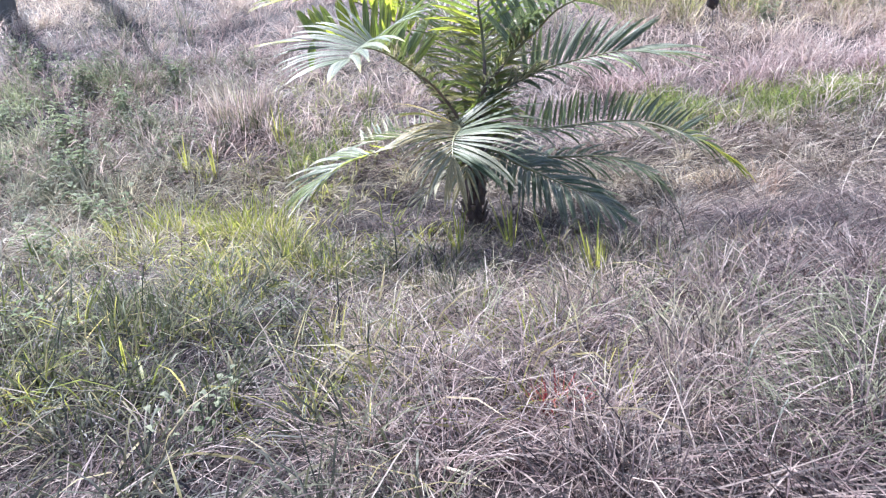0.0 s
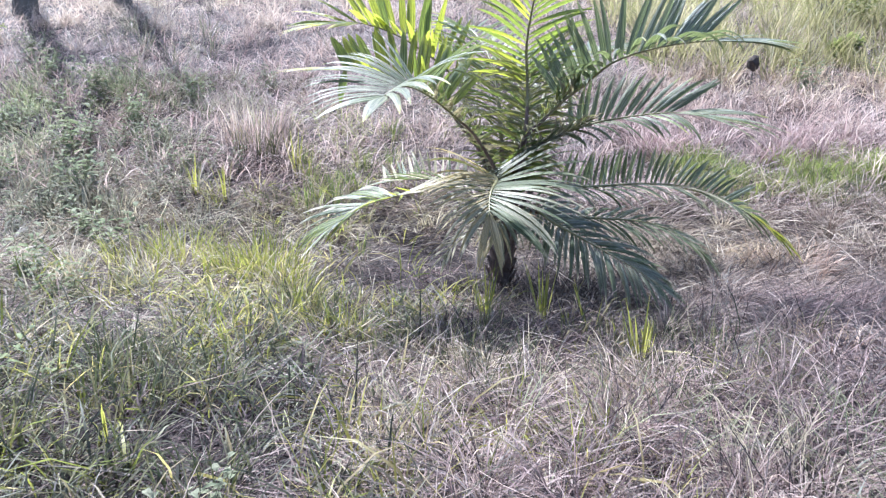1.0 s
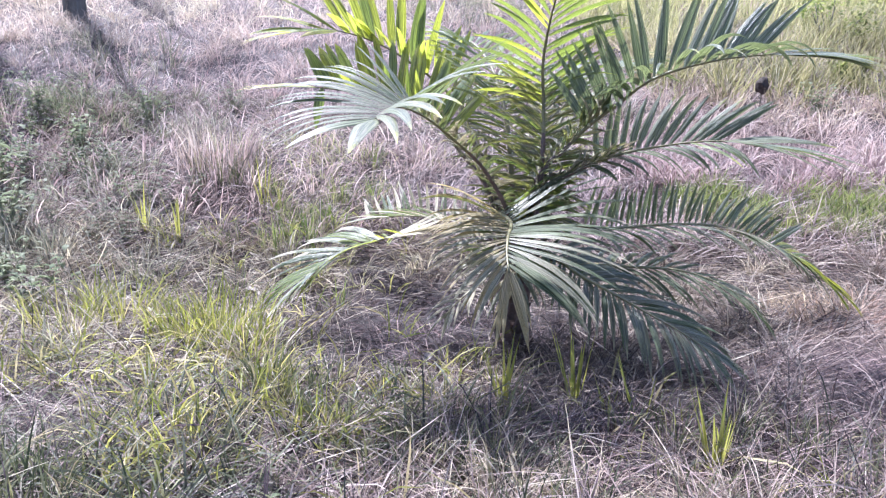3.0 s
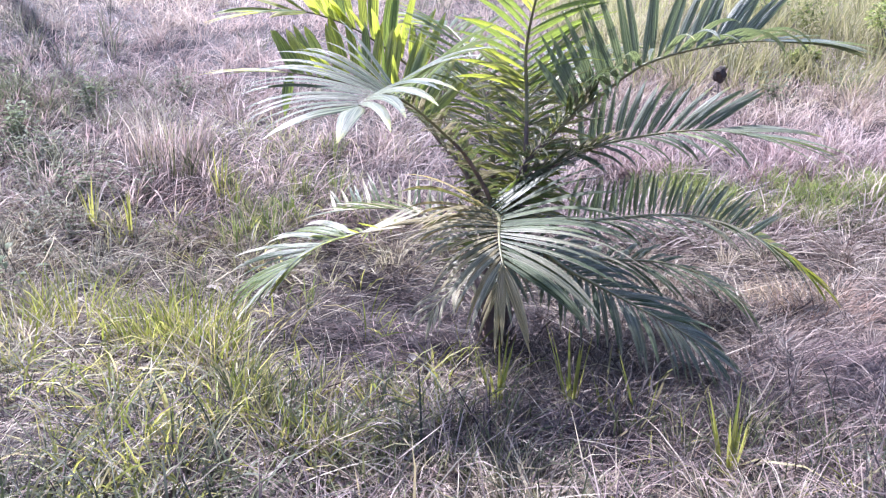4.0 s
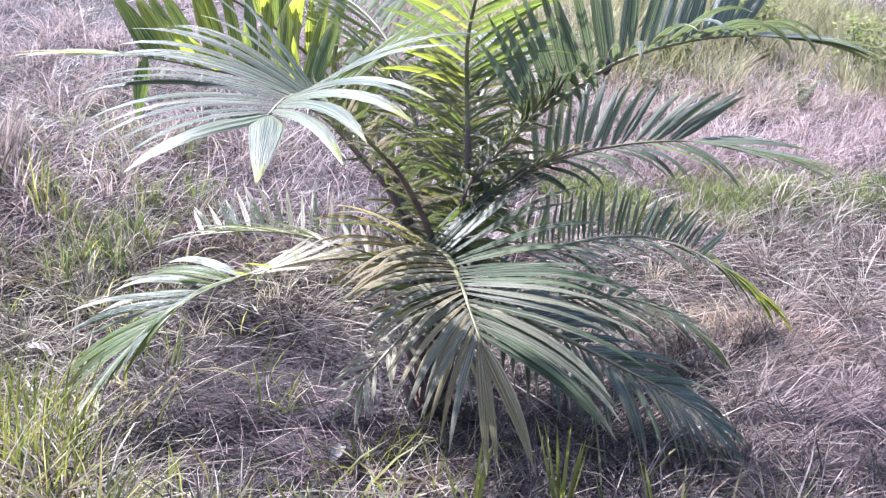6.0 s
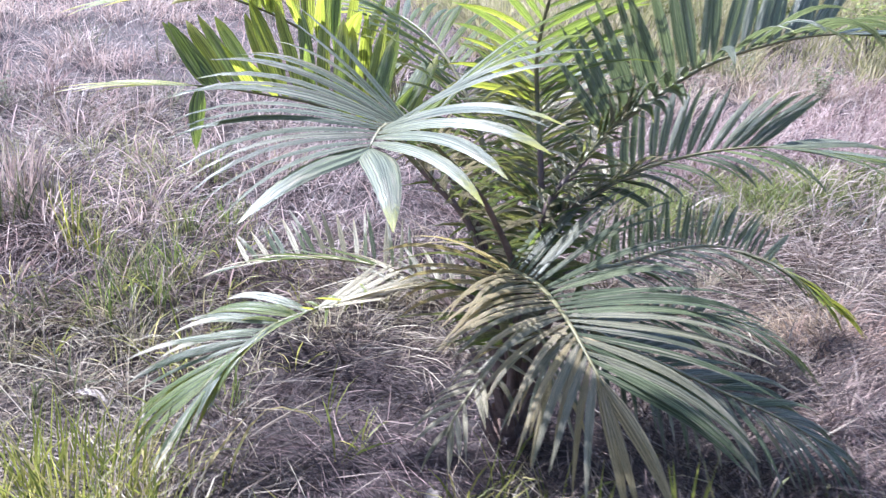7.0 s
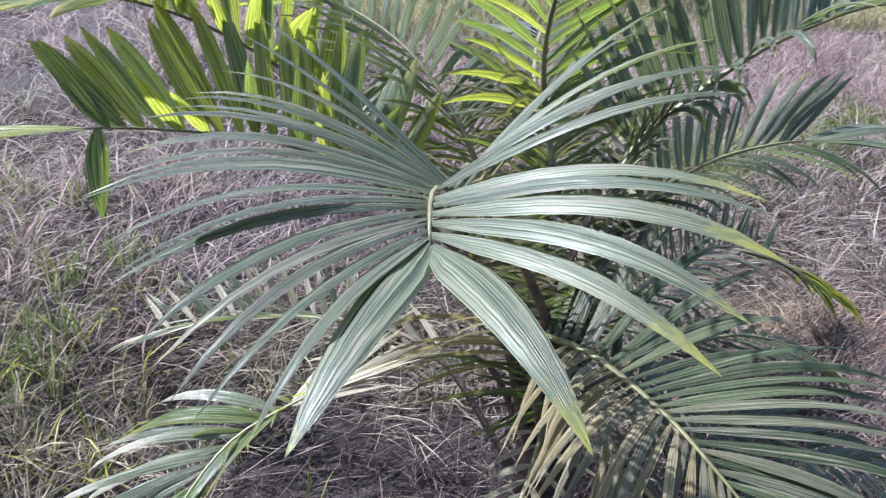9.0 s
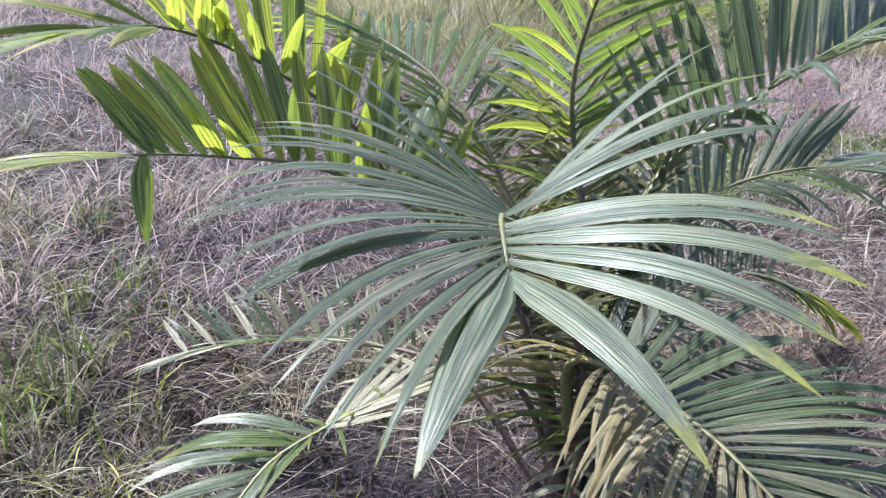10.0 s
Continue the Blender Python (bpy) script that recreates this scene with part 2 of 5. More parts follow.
# paled tan: sunlight on the front frond is put into this leaf's colour
LEAF_STRAW_LIT = leaf_material("palm_leaf_straw_lit", [(0.0, (0.32, 0.25, 0.13)), (0.5, (0.46, 0.37, 0.21)), (1.0, (0.60, 0.50, 0.33))], (0.50, 0.40, 0.24), 1.05, 0.5, 0.40, (0.42, 0.34, 0.13), 0.25)
BLEACHED = leaf_material("palm_leaf_bleached", [(0.0, (0.36, 0.31, 0.21)), (0.5, (0.50, 0.44, 0.32)), (1.0, (0.64, 0.58, 0.45))], (0.50, 0.42, 0.28), 1.1, 0.55, 0.25, (0.40, 0.34, 0.20), 0.3)
RACHIS = mottled("palm_rachis", [(0.2, (0.09, 0.085, 0.04)), (0.6, (0.21, 0.185, 0.085)), (0.9, (0.38, 0.32, 0.17))], 9, 0.45, 80, 0.25)
PETIOLE = mottled("palm_petiole", [(0.2, (0.06, 0.038, 0.036)), (0.6, (0.16, 0.105, 0.088)), (0.9, (0.30, 0.22, 0.17))], 14, 0.6, 60, 0.5)
BARK = mottled("bark", [(0.2, (0.07, 0.06, 0.05)), (0.6, (0.16, 0.14, 0.12)), (0.9, (0.27, 0.25, 0.22))], 5, 0.9, 30, 1.0, (1, 1, 0.25))
FOLIAGE = blade_material("tree_foliage", [(0.0, (0.18, 0.24, 0.07)), (0.5, (0.30, 0.36, 0.11)), (1.0, (0.46, 0.47, 0.20))], 0.6, 0.6)
DEAD = mottled("dead_leaf", [(0.2, (0.26, 0.21, 0.18)), (0.6, (0.42, 0.36, 0.32)), (0.9, (0.58, 0.52, 0.47))], 12, 0.7, 60, 0.4)
DARK = mottled("dark_seed_head", [(0.2, (0.02, 0.016, 0.013)), (0.7, (0.07, 0.05, 0.04))], 20, 0.9, 90, 0.6)


# ---- the ground ----
def ground_z(x, y):
    """Falls gently to the palm, then climbs away behind it."""
    lo = 0.05 - 0.045 * (min(y, 8.4) - 5)
    up = max(0.0, y - 8.4)
    rise = 0.26 * max(0.0, min(up, 26.0) - 0.35 * (1 - math.exp(-up / 0.7)))
    if up > 26.0:
        rise += (up - 26.0) * 0.05
    n = noise.noise((x * 0.55, y * 0.55, 0.3)) * 0.05 + noise.noise((x * 1.9, y * 1.9, 7.1)) * 0.022
    return lo + rise + n


def from_arrays(name, verts, faces, mat, smooth=True):
    me = bpy.data.meshes.new(name)
    me.from_pydata(verts, [], faces)
    me.materials.append(mat)
    if smooth:
        me.polygons.foreach_set("use_smooth", [True] * len(me.polygons))
    me.update()
    return me


def steps(lo, hi, fine_lo, fine_hi, fine, ratio=1.22):
    """Grid lines, close together in the middle and ever wider outside it."""
    mid = list(np.arange(fine_lo, fine_hi + fine / 2, fine))
    a, d = [], fine
    v = fine_lo
    while v > lo:
        d *= ratio
        v -= d
        a.append(v)
    b, d = [], fine
    v = fine_hi
    while v < hi:
        d *= ratio
        v += d
        b.append(v)
    return a[::-1] + mid + b


gx, gy = steps(-1500, 1500, -5, 5.5, 0.12), steps(-900, 2500, 2, 15, 0.12)
verts = [(x, y, ground_z(x, y)) for y in gy for x in gx]
w = len(gx)
faces = [(j * w + i, j * w + i + 1, (j + 1) * w + i + 1, (j + 1) * w + i) for j in range(len(gy) - 1) for i in range(w - 1)]
ground = new("ground", from_arrays("ground", verts, faces, SOIL))
tagged(ground, "brown soil covered with dry grass litter", "ground", kind="structure")


# ---- grass ----
def blades(name, base, heading, length, width, lean, curl, mat, rng, segs=3):
    """A mesh of many tapered blades. base: N x 3; heading, lean: radians (lean 0 upright); curl: how much a blade bends over."""
    N = len(base)
    t = np.linspace(0, 1, segs + 1)
    hx, hy = np.cos(heading), np.sin(heading)
    ang0 = lean[:, None] + curl[:, None] * t[None, :]          # angle from upright along the blade
    step = (length / segs)[:, None]
    out_d = np.concatenate([np.zeros((N, 1)), np.cumsum(np.sin(ang0[:, :-1]) * step, 1)], 1)
    up_d = np.concatenate([np.zeros((N, 1)), np.cumsum(np.cos(ang0[:, :-1]) * step, 1)], 1)
    sway = rng.normal(0, 0.10, N)[:, None] * t[None, :] ** 2 * length[:, None]
    cx = base[:, 0:1] + out_d * hx[:, None] - sway * hy[:, None]
    cy = base[:, 1:2] + out_d * hy[:, None] + sway * hx[:, None]
    cz = base[:, 2:3] + np.maximum(up_d, 0.012) * (t[None, :] > 0)
    wid = width[:, None] * np.array([0.55, 1.0, 0.75, 0.45, 0.3][: segs] + [0.0])[None, :] / 2
    tw = rng.uniform(-0.9, 0.9, N)[:, None]                     # turn of the blade's face
    sx, sy, sz = -hy[:, None] * np.cos(tw), hx[:, None] * np.cos(tw), np.sin(tw)
    per = 2 * segs + 1
    V = np.zeros((N, per, 3))
    for k in range(segs):
        V[:, 2 * k, 0], V[:, 2 * k, 1], V[:, 2 * k, 2] = cx[:, k] - sx[:, 0] * wid[:, k], cy[:, k] - sy[:, 0] * wid[:, k], cz[:, k] - sz[:, 0] * wid[:, k]
        V[:, 2 * k + 1, 0], V[:, 2 * k + 1, 1], V[:, 2 * k + 1, 2] = cx[:, k] + sx[:, 0] * wid[:, k], cy[:, k] + sy[:, 0] * wid[:, k], cz[:, k] + sz[:, 0] * wid[:, k]
    V[:, per - 1, 0], V[:, per - 1, 1], V[:, per - 1, 2] = cx[:, segs], cy[:, segs], cz[:, segs]
    loops, starts, at = [], [], 0
    for k in range(segs - 1):
        loops += [2 * k, 2 * k + 1, 2 * k + 3, 2 * k + 2]
        starts.append(at)
        at += 4
    loops += [2 * segs - 2, 2 * segs - 1, 2 * segs]
    starts.append(at)
    at += 3
    L = (np.array(loops)[None, :] + (np.arange(N) * per)[:, None]).ravel()
    S = (np.array(starts)[None, :] + (np.arange(N) * at)[:, None]).ravel()
    me = bpy.data.meshes.new(name)
    me.vertices.add(N * per)
    me.vertices.foreach_set("co", V.ravel())
    me.loops.add(len(L))
    me.loops.foreach_set("vertex_index", L.astype(np.int32))
    me.polygons.add(len(S))
    me.polygons.foreach_set("loop_start", S.astype(np.int32))
    me.materials.append(mat)
    me.polygons.foreach_set("use_smooth", np.ones(len(S), dtype=bool))
    me.update(calc_edges=True)
    me.validate()
    return me


def heights(xy):
    return np.array([ground_z(x, y) for x, y in xy])


def patch(x, y, spots):
    """How much of a kind grows at a place: the strongest of round spots (x, y, radius, amount)."""
    v = np.zeros(len(x))
    for sx, sy, r, a in spots:
        v = np.maximum(v, a * np.exp(-(((x - sx) ** 2 + (y - sy) ** 2) / r ** 2)))
    return v


def scatter(rng, n, x0, x1, y0, y1, keep=None):
    x, y = rng.uniform(x0, x1, n), rng.uniform(y0, y1, n)
    if keep is not None:
        ok = rng.uniform(0, 1, n) < keep(x, y)
        x, y = x[ok], y[ok]
    return np.c_[x, y, heights(np.c_[x, y])]


def clumpy(x, y, s, seed):
    return np.array([noise.noise((a * s, b * s, seed)) for a, b in zip(x, y)])


def grass_sheet(name, label, pts, rng, mat, ln, wd, lean, curl, toward=None, spread=math.pi):
    n = len(pts)
    head = rng.uniform(-math.pi, math.pi, n) if toward is None else toward(pts) + rng.normal(0, spread, n)
    me = blades(name, pts, head, rng.uniform(*ln, n), rng.uniform(*wd, n), rng.uniform(*lean, n), rng.uniform(*curl, n), mat, rng)
    return tagged(new(name, me), label, "grass", kind="stuff")


rng = np.random.default_rng(5)
PALM = (-0.02, 7.75)


def swirl(seed):
    """The way in which the straw lies, turning slowly over the field."""
    return lambda p: np.array([noise.noise((a * 0.8, b * 0.8, seed)) * 5.5 for a, b in p[:, :2]])


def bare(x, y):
    """Where the straw is thin and the shade-coloured litter lies: under and before the palm, and down among the green
    growth.
    """
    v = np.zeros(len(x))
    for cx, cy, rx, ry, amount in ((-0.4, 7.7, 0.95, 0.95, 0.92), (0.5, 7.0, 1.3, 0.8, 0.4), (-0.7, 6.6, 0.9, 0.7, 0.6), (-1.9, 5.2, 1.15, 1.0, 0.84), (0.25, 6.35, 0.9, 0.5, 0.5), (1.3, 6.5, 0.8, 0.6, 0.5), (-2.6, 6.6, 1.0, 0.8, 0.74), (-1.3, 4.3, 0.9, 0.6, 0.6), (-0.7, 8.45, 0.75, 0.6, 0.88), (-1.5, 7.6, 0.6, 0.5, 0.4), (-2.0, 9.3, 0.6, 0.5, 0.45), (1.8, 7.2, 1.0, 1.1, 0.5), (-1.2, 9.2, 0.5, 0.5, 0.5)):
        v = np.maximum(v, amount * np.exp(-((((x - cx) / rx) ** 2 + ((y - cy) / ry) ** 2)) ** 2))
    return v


def field_keep(x, y):
    """Straw covers all but the bare places, and thins out in clumps."""
    return np.clip(0.66 + 0.8 * clumpy(x, y, 2.3, 3.0), 0.12, 1) * (1 - bare(x, y))


def tussocks(name, label, centres, rng, mat, per, ln, wd, lean=(0.1, 1.0), curl=(0.5, 1.7), size=(0.04, 0.12), category="grass"):
    """Many clumps in one sheet: the blades of a clump lean out from its middle. centres: N x 2."""
    n = len(centres)
    cnt = rng.integers(per[0], per[1], n)
    idx = np.repeat(np.arange(n), cnt)
    r = rng.uniform(*size, n)[idx] * np.sqrt(rng.uniform(0, 1, len(idx)))
    a = rng.uniform(-math.pi, math.pi, len(idx))
    x, y = centres[idx, 0] + r * np.cos(a), centres[idx, 1] + r * np.sin(a)
    pts = np.c_[x, y, heights(np.c_[x, y])]
    big = rng.uniform(0.65, 1.3, n)[idx]
    length = rng.uniform(*ln, len(idx)) * big
    head = a + rng.normal(0, 0.7, len(idx)) + (0.35 * rng.normal(0, 1, n))[idx]
    me = blades(name, pts, head, length, rng.uniform(*wd, len(idx)), rng.uniform(*lean, len(idx)), rng.uniform(*curl, len(idx)), mat, rng)
    return tagged(new(name, me), label, category, kind="stuff")


def spots(rng, n, x0, x1, y0, y1, keep=None):
    return scatter(rng, n, x0, x1, y0, y1, keep)[:, :2]


def away_from_palm(x, y):
    return np.clip(1 - 1.25 * bare(x, y), 0, 1)


near = scatter(rng, 44000, -3.6, 3.6, 3.0, 9.6, field_keep)
grass_sheet("dry_grass", "matted dry straw-coloured grass lying over the ground", near, rng, STRAW, (0.12, 0.40), (0.003, 0.007), (0.9, 1.55), (0.1, 1.0), swirl(2.0), 1.4)
low = scatter(rng, 46000, -3.6, 3.6, 3.0, 9.6, field_keep)
low[:, 2] += rng.uniform(0.0, 0.04, len(low))
grass_sheet("dry_grass", "flattened dead grass stems in a tangled mat", low, rng, STRAW, (0.15, 0.5), (0.002, 0.005), (1.2, 1.6), (-0.2, 0.25), swirl(9.0), 1.6)
grass_sheet("dry_grass", "long bleached straws lying loose on the mat", scatter(rng, 3200, -3.4, 3.4, 3.0, 10.0, lambda x, y: field_keep(x, y) * away_from_palm(x, y)) + (0, 0, 0.05), rng, STRAW_PALE, (0.2, 0.6), (0.003, 0.0075), (0.9, 1.65), (-0.3, 0.5))
tussocks("dry_tussocks", "bleached dry grass tussocks bent over the field", spots(rng, 560, -3.6, 3.6, 3.0, 9.8, lambda x, y: away_from_palm(x, y) * np.clip(0.7 + 0.9 * clumpy(x, y, 1.0, 8.0), 0.1, 1)), rng, STRAW, (50, 110), (0.14, 0.40), (0.0025, 0.006), (0.3, 1.2), (0.8, 1.9))
tussocks("pale_tussocks", "pale grey-blond dry grass tussocks", spots(rng, 60, -3.4, 3.4, 3.2, 9.8, lambda x, y: away_from_palm(x, y) * ((x > -0.8) | (y > 6.2))), rng, STRAW_PALE, (40, 90), (0.16, 0.42), (0.0025, 0.006))
# dark litter: the pool of shade round the palm is put into its colour
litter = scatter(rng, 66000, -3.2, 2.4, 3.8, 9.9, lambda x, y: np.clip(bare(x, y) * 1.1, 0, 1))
grass_sheet("litter_shade_straw", "dark straw litter lying round the palm and down in the grass, shade put into its colour", litter, rng, LITTER_SHADE, (0.08, 0.34), (0.002, 0.005), (0.9, 1.6), (-0.2, 0.9), swirl(3.0), 1.6)
# dark stems: shade in the gaps of the straw, put in as colour
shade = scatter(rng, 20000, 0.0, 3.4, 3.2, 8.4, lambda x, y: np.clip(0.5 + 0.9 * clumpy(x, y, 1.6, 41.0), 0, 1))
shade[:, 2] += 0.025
grass_sheet("litter_shade_straw", "greyish-brown stems down in the straw, shade put into their colour", shade, rng, LITTER_SHADE, (0.12, 0.4), (0.003, 0.006), (0.6, 1.5), (0.0, 1.0))
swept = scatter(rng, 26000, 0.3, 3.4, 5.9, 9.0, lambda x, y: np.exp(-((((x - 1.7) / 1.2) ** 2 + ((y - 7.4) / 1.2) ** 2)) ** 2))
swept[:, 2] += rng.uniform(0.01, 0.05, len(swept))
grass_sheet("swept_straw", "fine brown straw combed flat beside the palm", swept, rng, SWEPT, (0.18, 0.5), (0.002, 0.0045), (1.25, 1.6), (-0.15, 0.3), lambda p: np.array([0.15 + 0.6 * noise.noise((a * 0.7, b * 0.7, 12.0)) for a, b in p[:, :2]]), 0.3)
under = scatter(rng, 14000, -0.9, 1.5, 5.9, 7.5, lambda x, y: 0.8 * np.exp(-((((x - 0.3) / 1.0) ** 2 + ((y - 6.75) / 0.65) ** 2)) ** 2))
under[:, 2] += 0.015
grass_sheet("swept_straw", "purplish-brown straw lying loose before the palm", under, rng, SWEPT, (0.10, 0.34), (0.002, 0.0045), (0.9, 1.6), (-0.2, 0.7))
sides = scatter(rng, 34000, -6.5, 6.5, 5.0, 10.4, lambda x, y: (np.abs(x) > 3.2) * 1.0)
grass_sheet("dry_grass", "dry grass mat beside the clearing", sides, rng, STRAW, (0.14, 0.42), (0.003, 0.007), (0.8, 1.55), (0.1, 1.1), swirl(6.5), 1.4)
around = scatter(rng, 90000, -14, 14, -8, 10, lambda x, y: ((np.abs(x) > 3.3) | (y < 3.2)) * 1.0)
grass_sheet("dry_grass", "rough dry grass round the palm's clearing", around, rng, STRAW, (0.2, 0.5), (0.005, 0.011), (0.5, 1.5), (0.2, 1.2), swirl(6.0), 1.0)
far_cover = scatter(rng, 60000, -26, 26, 22, 52, lambda x, y: np.clip(0.7 + 0.6 * clumpy(x, y, 0.6, 25.0), 0.2, 1))
grass_sheet("dry_grass", "dry grass far up the slope", far_cover, rng, STRAW_PALE, (0.35, 0.8), (0.012, 0.028), (0.2, 1.3), (0.2, 1.2))
far_sides = scatter(rng, 30000, -24, 24, 9.5, 30, lambda x, y: (np.abs(x) > 9) * np.clip(0.7 + 0.6 * clumpy(x, y, 0.6, 26.0), 0.2, 1))
grass_sheet("dry_grass", "dry grass on the slope beyond the shrubs", far_sides, rng, STRAW, (0.25, 0.6), (0.008, 0.02), (0.2, 1.3), (0.2, 1.2))
# green growth: mostly on the path's near side and towards the slope
GREEN_SPOTS = [(-1.6, 4.7, 0.7, 1.0), (-1.75, 5.6, 0.9, 1.0), (-1.3, 6.7, 0.75, 1.0), (-0.8, 5.9, 0.55, 0.8), (-2.6, 6.5, 0.9, 0.7), (-1.6, 9.3, 0.7, 0.35), (0.35, 6.5, 0.5, 0.55), (-2.6, 5.2, 0.9, 0.8), (1.9, 6.0, 0.6, 0.35), (1.2, 4.4, 0.6, 0.4), (-0.55, 6.3, 0.7, 0.9), (0.3, 6.2, 0.6, 0.6), (1.0, 6.2, 0.5, 0.45), (-1.3, 9.5, 0.7, 0.5), (-1.1, 10.3, 0.6, 0.4)]
tussocks("green_grass", "green grass tufts growing through the dead straw", spots(rng, 4200, -3.6, 3.4, 3.2, 10.6, lambda x, y: patch(x, y, GREEN_SPOTS) * 0.34 * (1 - 0.9 * np.exp(-((((x + 0.3) / 0.8) ** 2 + ((y - 7.6) / 0.75) ** 2)) ** 2))), rng, GREEN, (7, 20), (0.12, 0.30), (0.004, 0.010), (0.1, 1.0), (0.3, 1.6), (0.02, 0.08))
tussocks("yellow_green_grass", "sunlit yellow-green grass tufts among dry stems", spots(rng, 2800, -3.6, 3.4, 4.6, 10.2, lambda x, y: patch(x, y, [(-1.3, 6.7, 0.8, 1.0), (-1.6, 7.5, 0.6, 0.8), (-0.7, 6.6, 0.5, 0.6), (-1.5, 9.2, 0.9, 0.4), (-0.9, 9.6, 0.6, 0.35), (0.3, 6.4, 0.4, 0.5), (-1.7, 5.6, 0.6, 0.4), (-1.2, 5.4, 0.5, 0.5), (-2.3, 6.9, 0.6, 0.5)]) * 0.45), rng, YELLOW, (6, 16), (0.12, 0.32), (0.005, 0.011), (0.1, 0.9), (0.3, 1.6), (0.02, 0.08))
LEFT = lambda x, y: np.clip(0.5 + 0.9 * clumpy(x, y, 1.3, 21.0), 0.05, 1) * np.clip((0.2 - x) / 1.2, 0, 1) * (1 - np.exp(-(((x + 0.3) / 0.6) ** 2 + ((y - 7.5) / 0.6) ** 2)))
tussocks("coarse_grass", "coarse bent grass blades, half green and half dry", spots(rng, 300, -3.2, 0.2, 4.7, 7.8, LEFT), rng, YELLOW, (4, 10), (0.16, 0.36), (0.006, 0.012), (0.2, 1.2), (0.5, 1.9), (0.02, 0.08))
tussocks("coarse_grass", "dark blades standing in the green patches", spots(rng, 420, -3.2, 0.2, 5.0, 7.8, LEFT), rng, LITTER_SHADE, (8, 16), (0.14, 0.36), (0.003, 0.008), (0.3, 1.3), (0.5, 1.9), (0.02, 0.08))
# the deep shade down between tall blades is put into this dark green
tussocks("coarse_grass", "dark green blades low in the grass, shade put into their colour", spots(rng, 620, -3.2, -0.3, 3.4, 6.9, LEFT), rng, DEEP, (8, 18), (0.16, 0.38), (0.005, 0.011), (0.2, 1.3), (0.6, 2.0), (0.02, 0.08))
tussocks("pink_straw", "pinkish dry grass bent over the near field", spots(rng, 85, -0.7, 0.8, 4.3, 6.2, lambda x, y: np.clip(0.6 + clumpy(x, y, 1.3, 31.0), 0.1, 1)), rng, PINK, (40, 90), (0.14, 0.34), (0.002, 0.0045), (0.3, 1.2), (0.8, 1.9))
tussocks("grey_straw", "grey weathered straw bent through the near grass", spots(rng, 80, -3.0, -0.2, 3.6, 6.4, lambda x, y: np.clip(0.5 + clumpy(x, y, 1.2, 51.0), 0.1, 1)), rng, GREY_STRAW, (16, 40), (0.16, 0.40), (0.0025, 0.006), (0.4, 1.3), (0.6, 2.0))
grass_sheet("arched_blades", "long half-dry blades arched over the grass", scatter(rng, 900, -3.0, 0.6, 3.8, 8.2, lambda x, y: np.clip(0.45 + clumpy(x, y, 1.5, 61.0), 0, 1) * away_from_palm(x, y)) + (0, 0, 0.02), rng, ARCHED, (0.25, 0.5), (0.006, 0.011), (0.4, 1.2), (0.9, 2.0))
tussocks("green_grass", "thin green stems standing in the dark litter", spots(rng, 330, -0.9, 1.3, 5.5, 6.7, lambda x, y: np.clip(0.45 + clumpy(x, y, 1.8, 71.0), 0.05, 1)), rng, GREEN, (5, 12), (0.12, 0.30), (0.003, 0.006), (0.05, 0.9), (0.2, 1.4), (0.02, 0.07))
grass_sheet("loose_stems", "few long pale stems lying across the grass", scatter(rng, 110, -2.6, 2.4, 4.3, 7.0) + (0, 0, 0.05), rng, STRAW_PALE, (0.3, 0.6), (0.004, 0.007), (0.9, 1.5), (-0.2, 0.4))
tussocks("green_grass", "greyish-green thin blades down in the dry grass", spots(rng, 260, -3.0, 2.8, 3.4, 5.7, lambda x, y: np.clip(0.3 + 1.2 * clumpy(x, y, 1.0, 81.0), 0.03, 1)), rng, GREY_GREEN, (10, 26), (0.14, 0.36), (0.003, 0.006), (0.2, 1.2), (0.5, 1.8), (0.03, 0.10))
tussocks("yellow_green_grass", "yellow-green blades in the near straw", spots(rng, 60, -0.9, 0.4, 4.5, 5.6), rng, YELLOW, (4, 9), (0.10, 0.26), (0.004, 0.007), (0.1, 0.9), (0.3, 1.5), (0.02, 0.06))
tussocks("green_grass", "thin yellowish-green blades among the straw behind the palm", spots(rng, 330, -2.6, -0.2, 8.7, 11.6, lambda x, y: np.clip(0.35 + 1.2 * clumpy(x, y, 1.1, 91.0), 0.02, 1)), rng, PALE_GREEN, (6, 16), (0.14, 0.34), (0.003, 0.006), (0.1, 1.0), (0.3, 1.6), (0.03, 0.10))
# the slope behind, its grass paled: haze is put into the colour
mid = scatter(rng, 40000, -4.5, 4.5, 9.2, 13.2, lambda x, y: np.clip(0.8 + 0.5 * clumpy(x, y, 1.4, 5.5), 0.3, 1))
grass_sheet("dry_grass", "brown and blond dead grass at the foot of the slope", mid, rng, STRAW, (0.14, 0.42), (0.003, 0.007), (0.7, 1.55), (0.1, 1.1), swirl(7.0), 1.0)
far = scatter(rng, 130000, -12, 12, 9.4, 30, lambda x, y: np.clip(0.75 + 0.7 * clumpy(x, y, 1.1, 5.0), 0.15, 1) * np.clip(1.7 - y / 22, 0.4, 1))
grass_sheet("dry_grass", "dry pinkish-brown grass covering the slope", far[::2], rng, PINK, (0.15, 0.45), (0.004, 0.010), (0.3, 1.4), (0.2, 1.2), swirl(4.0), 1.2)
grass_sheet("dry_grass", "pale dry grass covering the slope, haze put into its colour", far[1::2], rng, STRAW_PALE, (0.2, 0.5), (0.005, 0.011), (0.3, 1.4), (0.2, 1.2), swirl(4.5), 1.2)
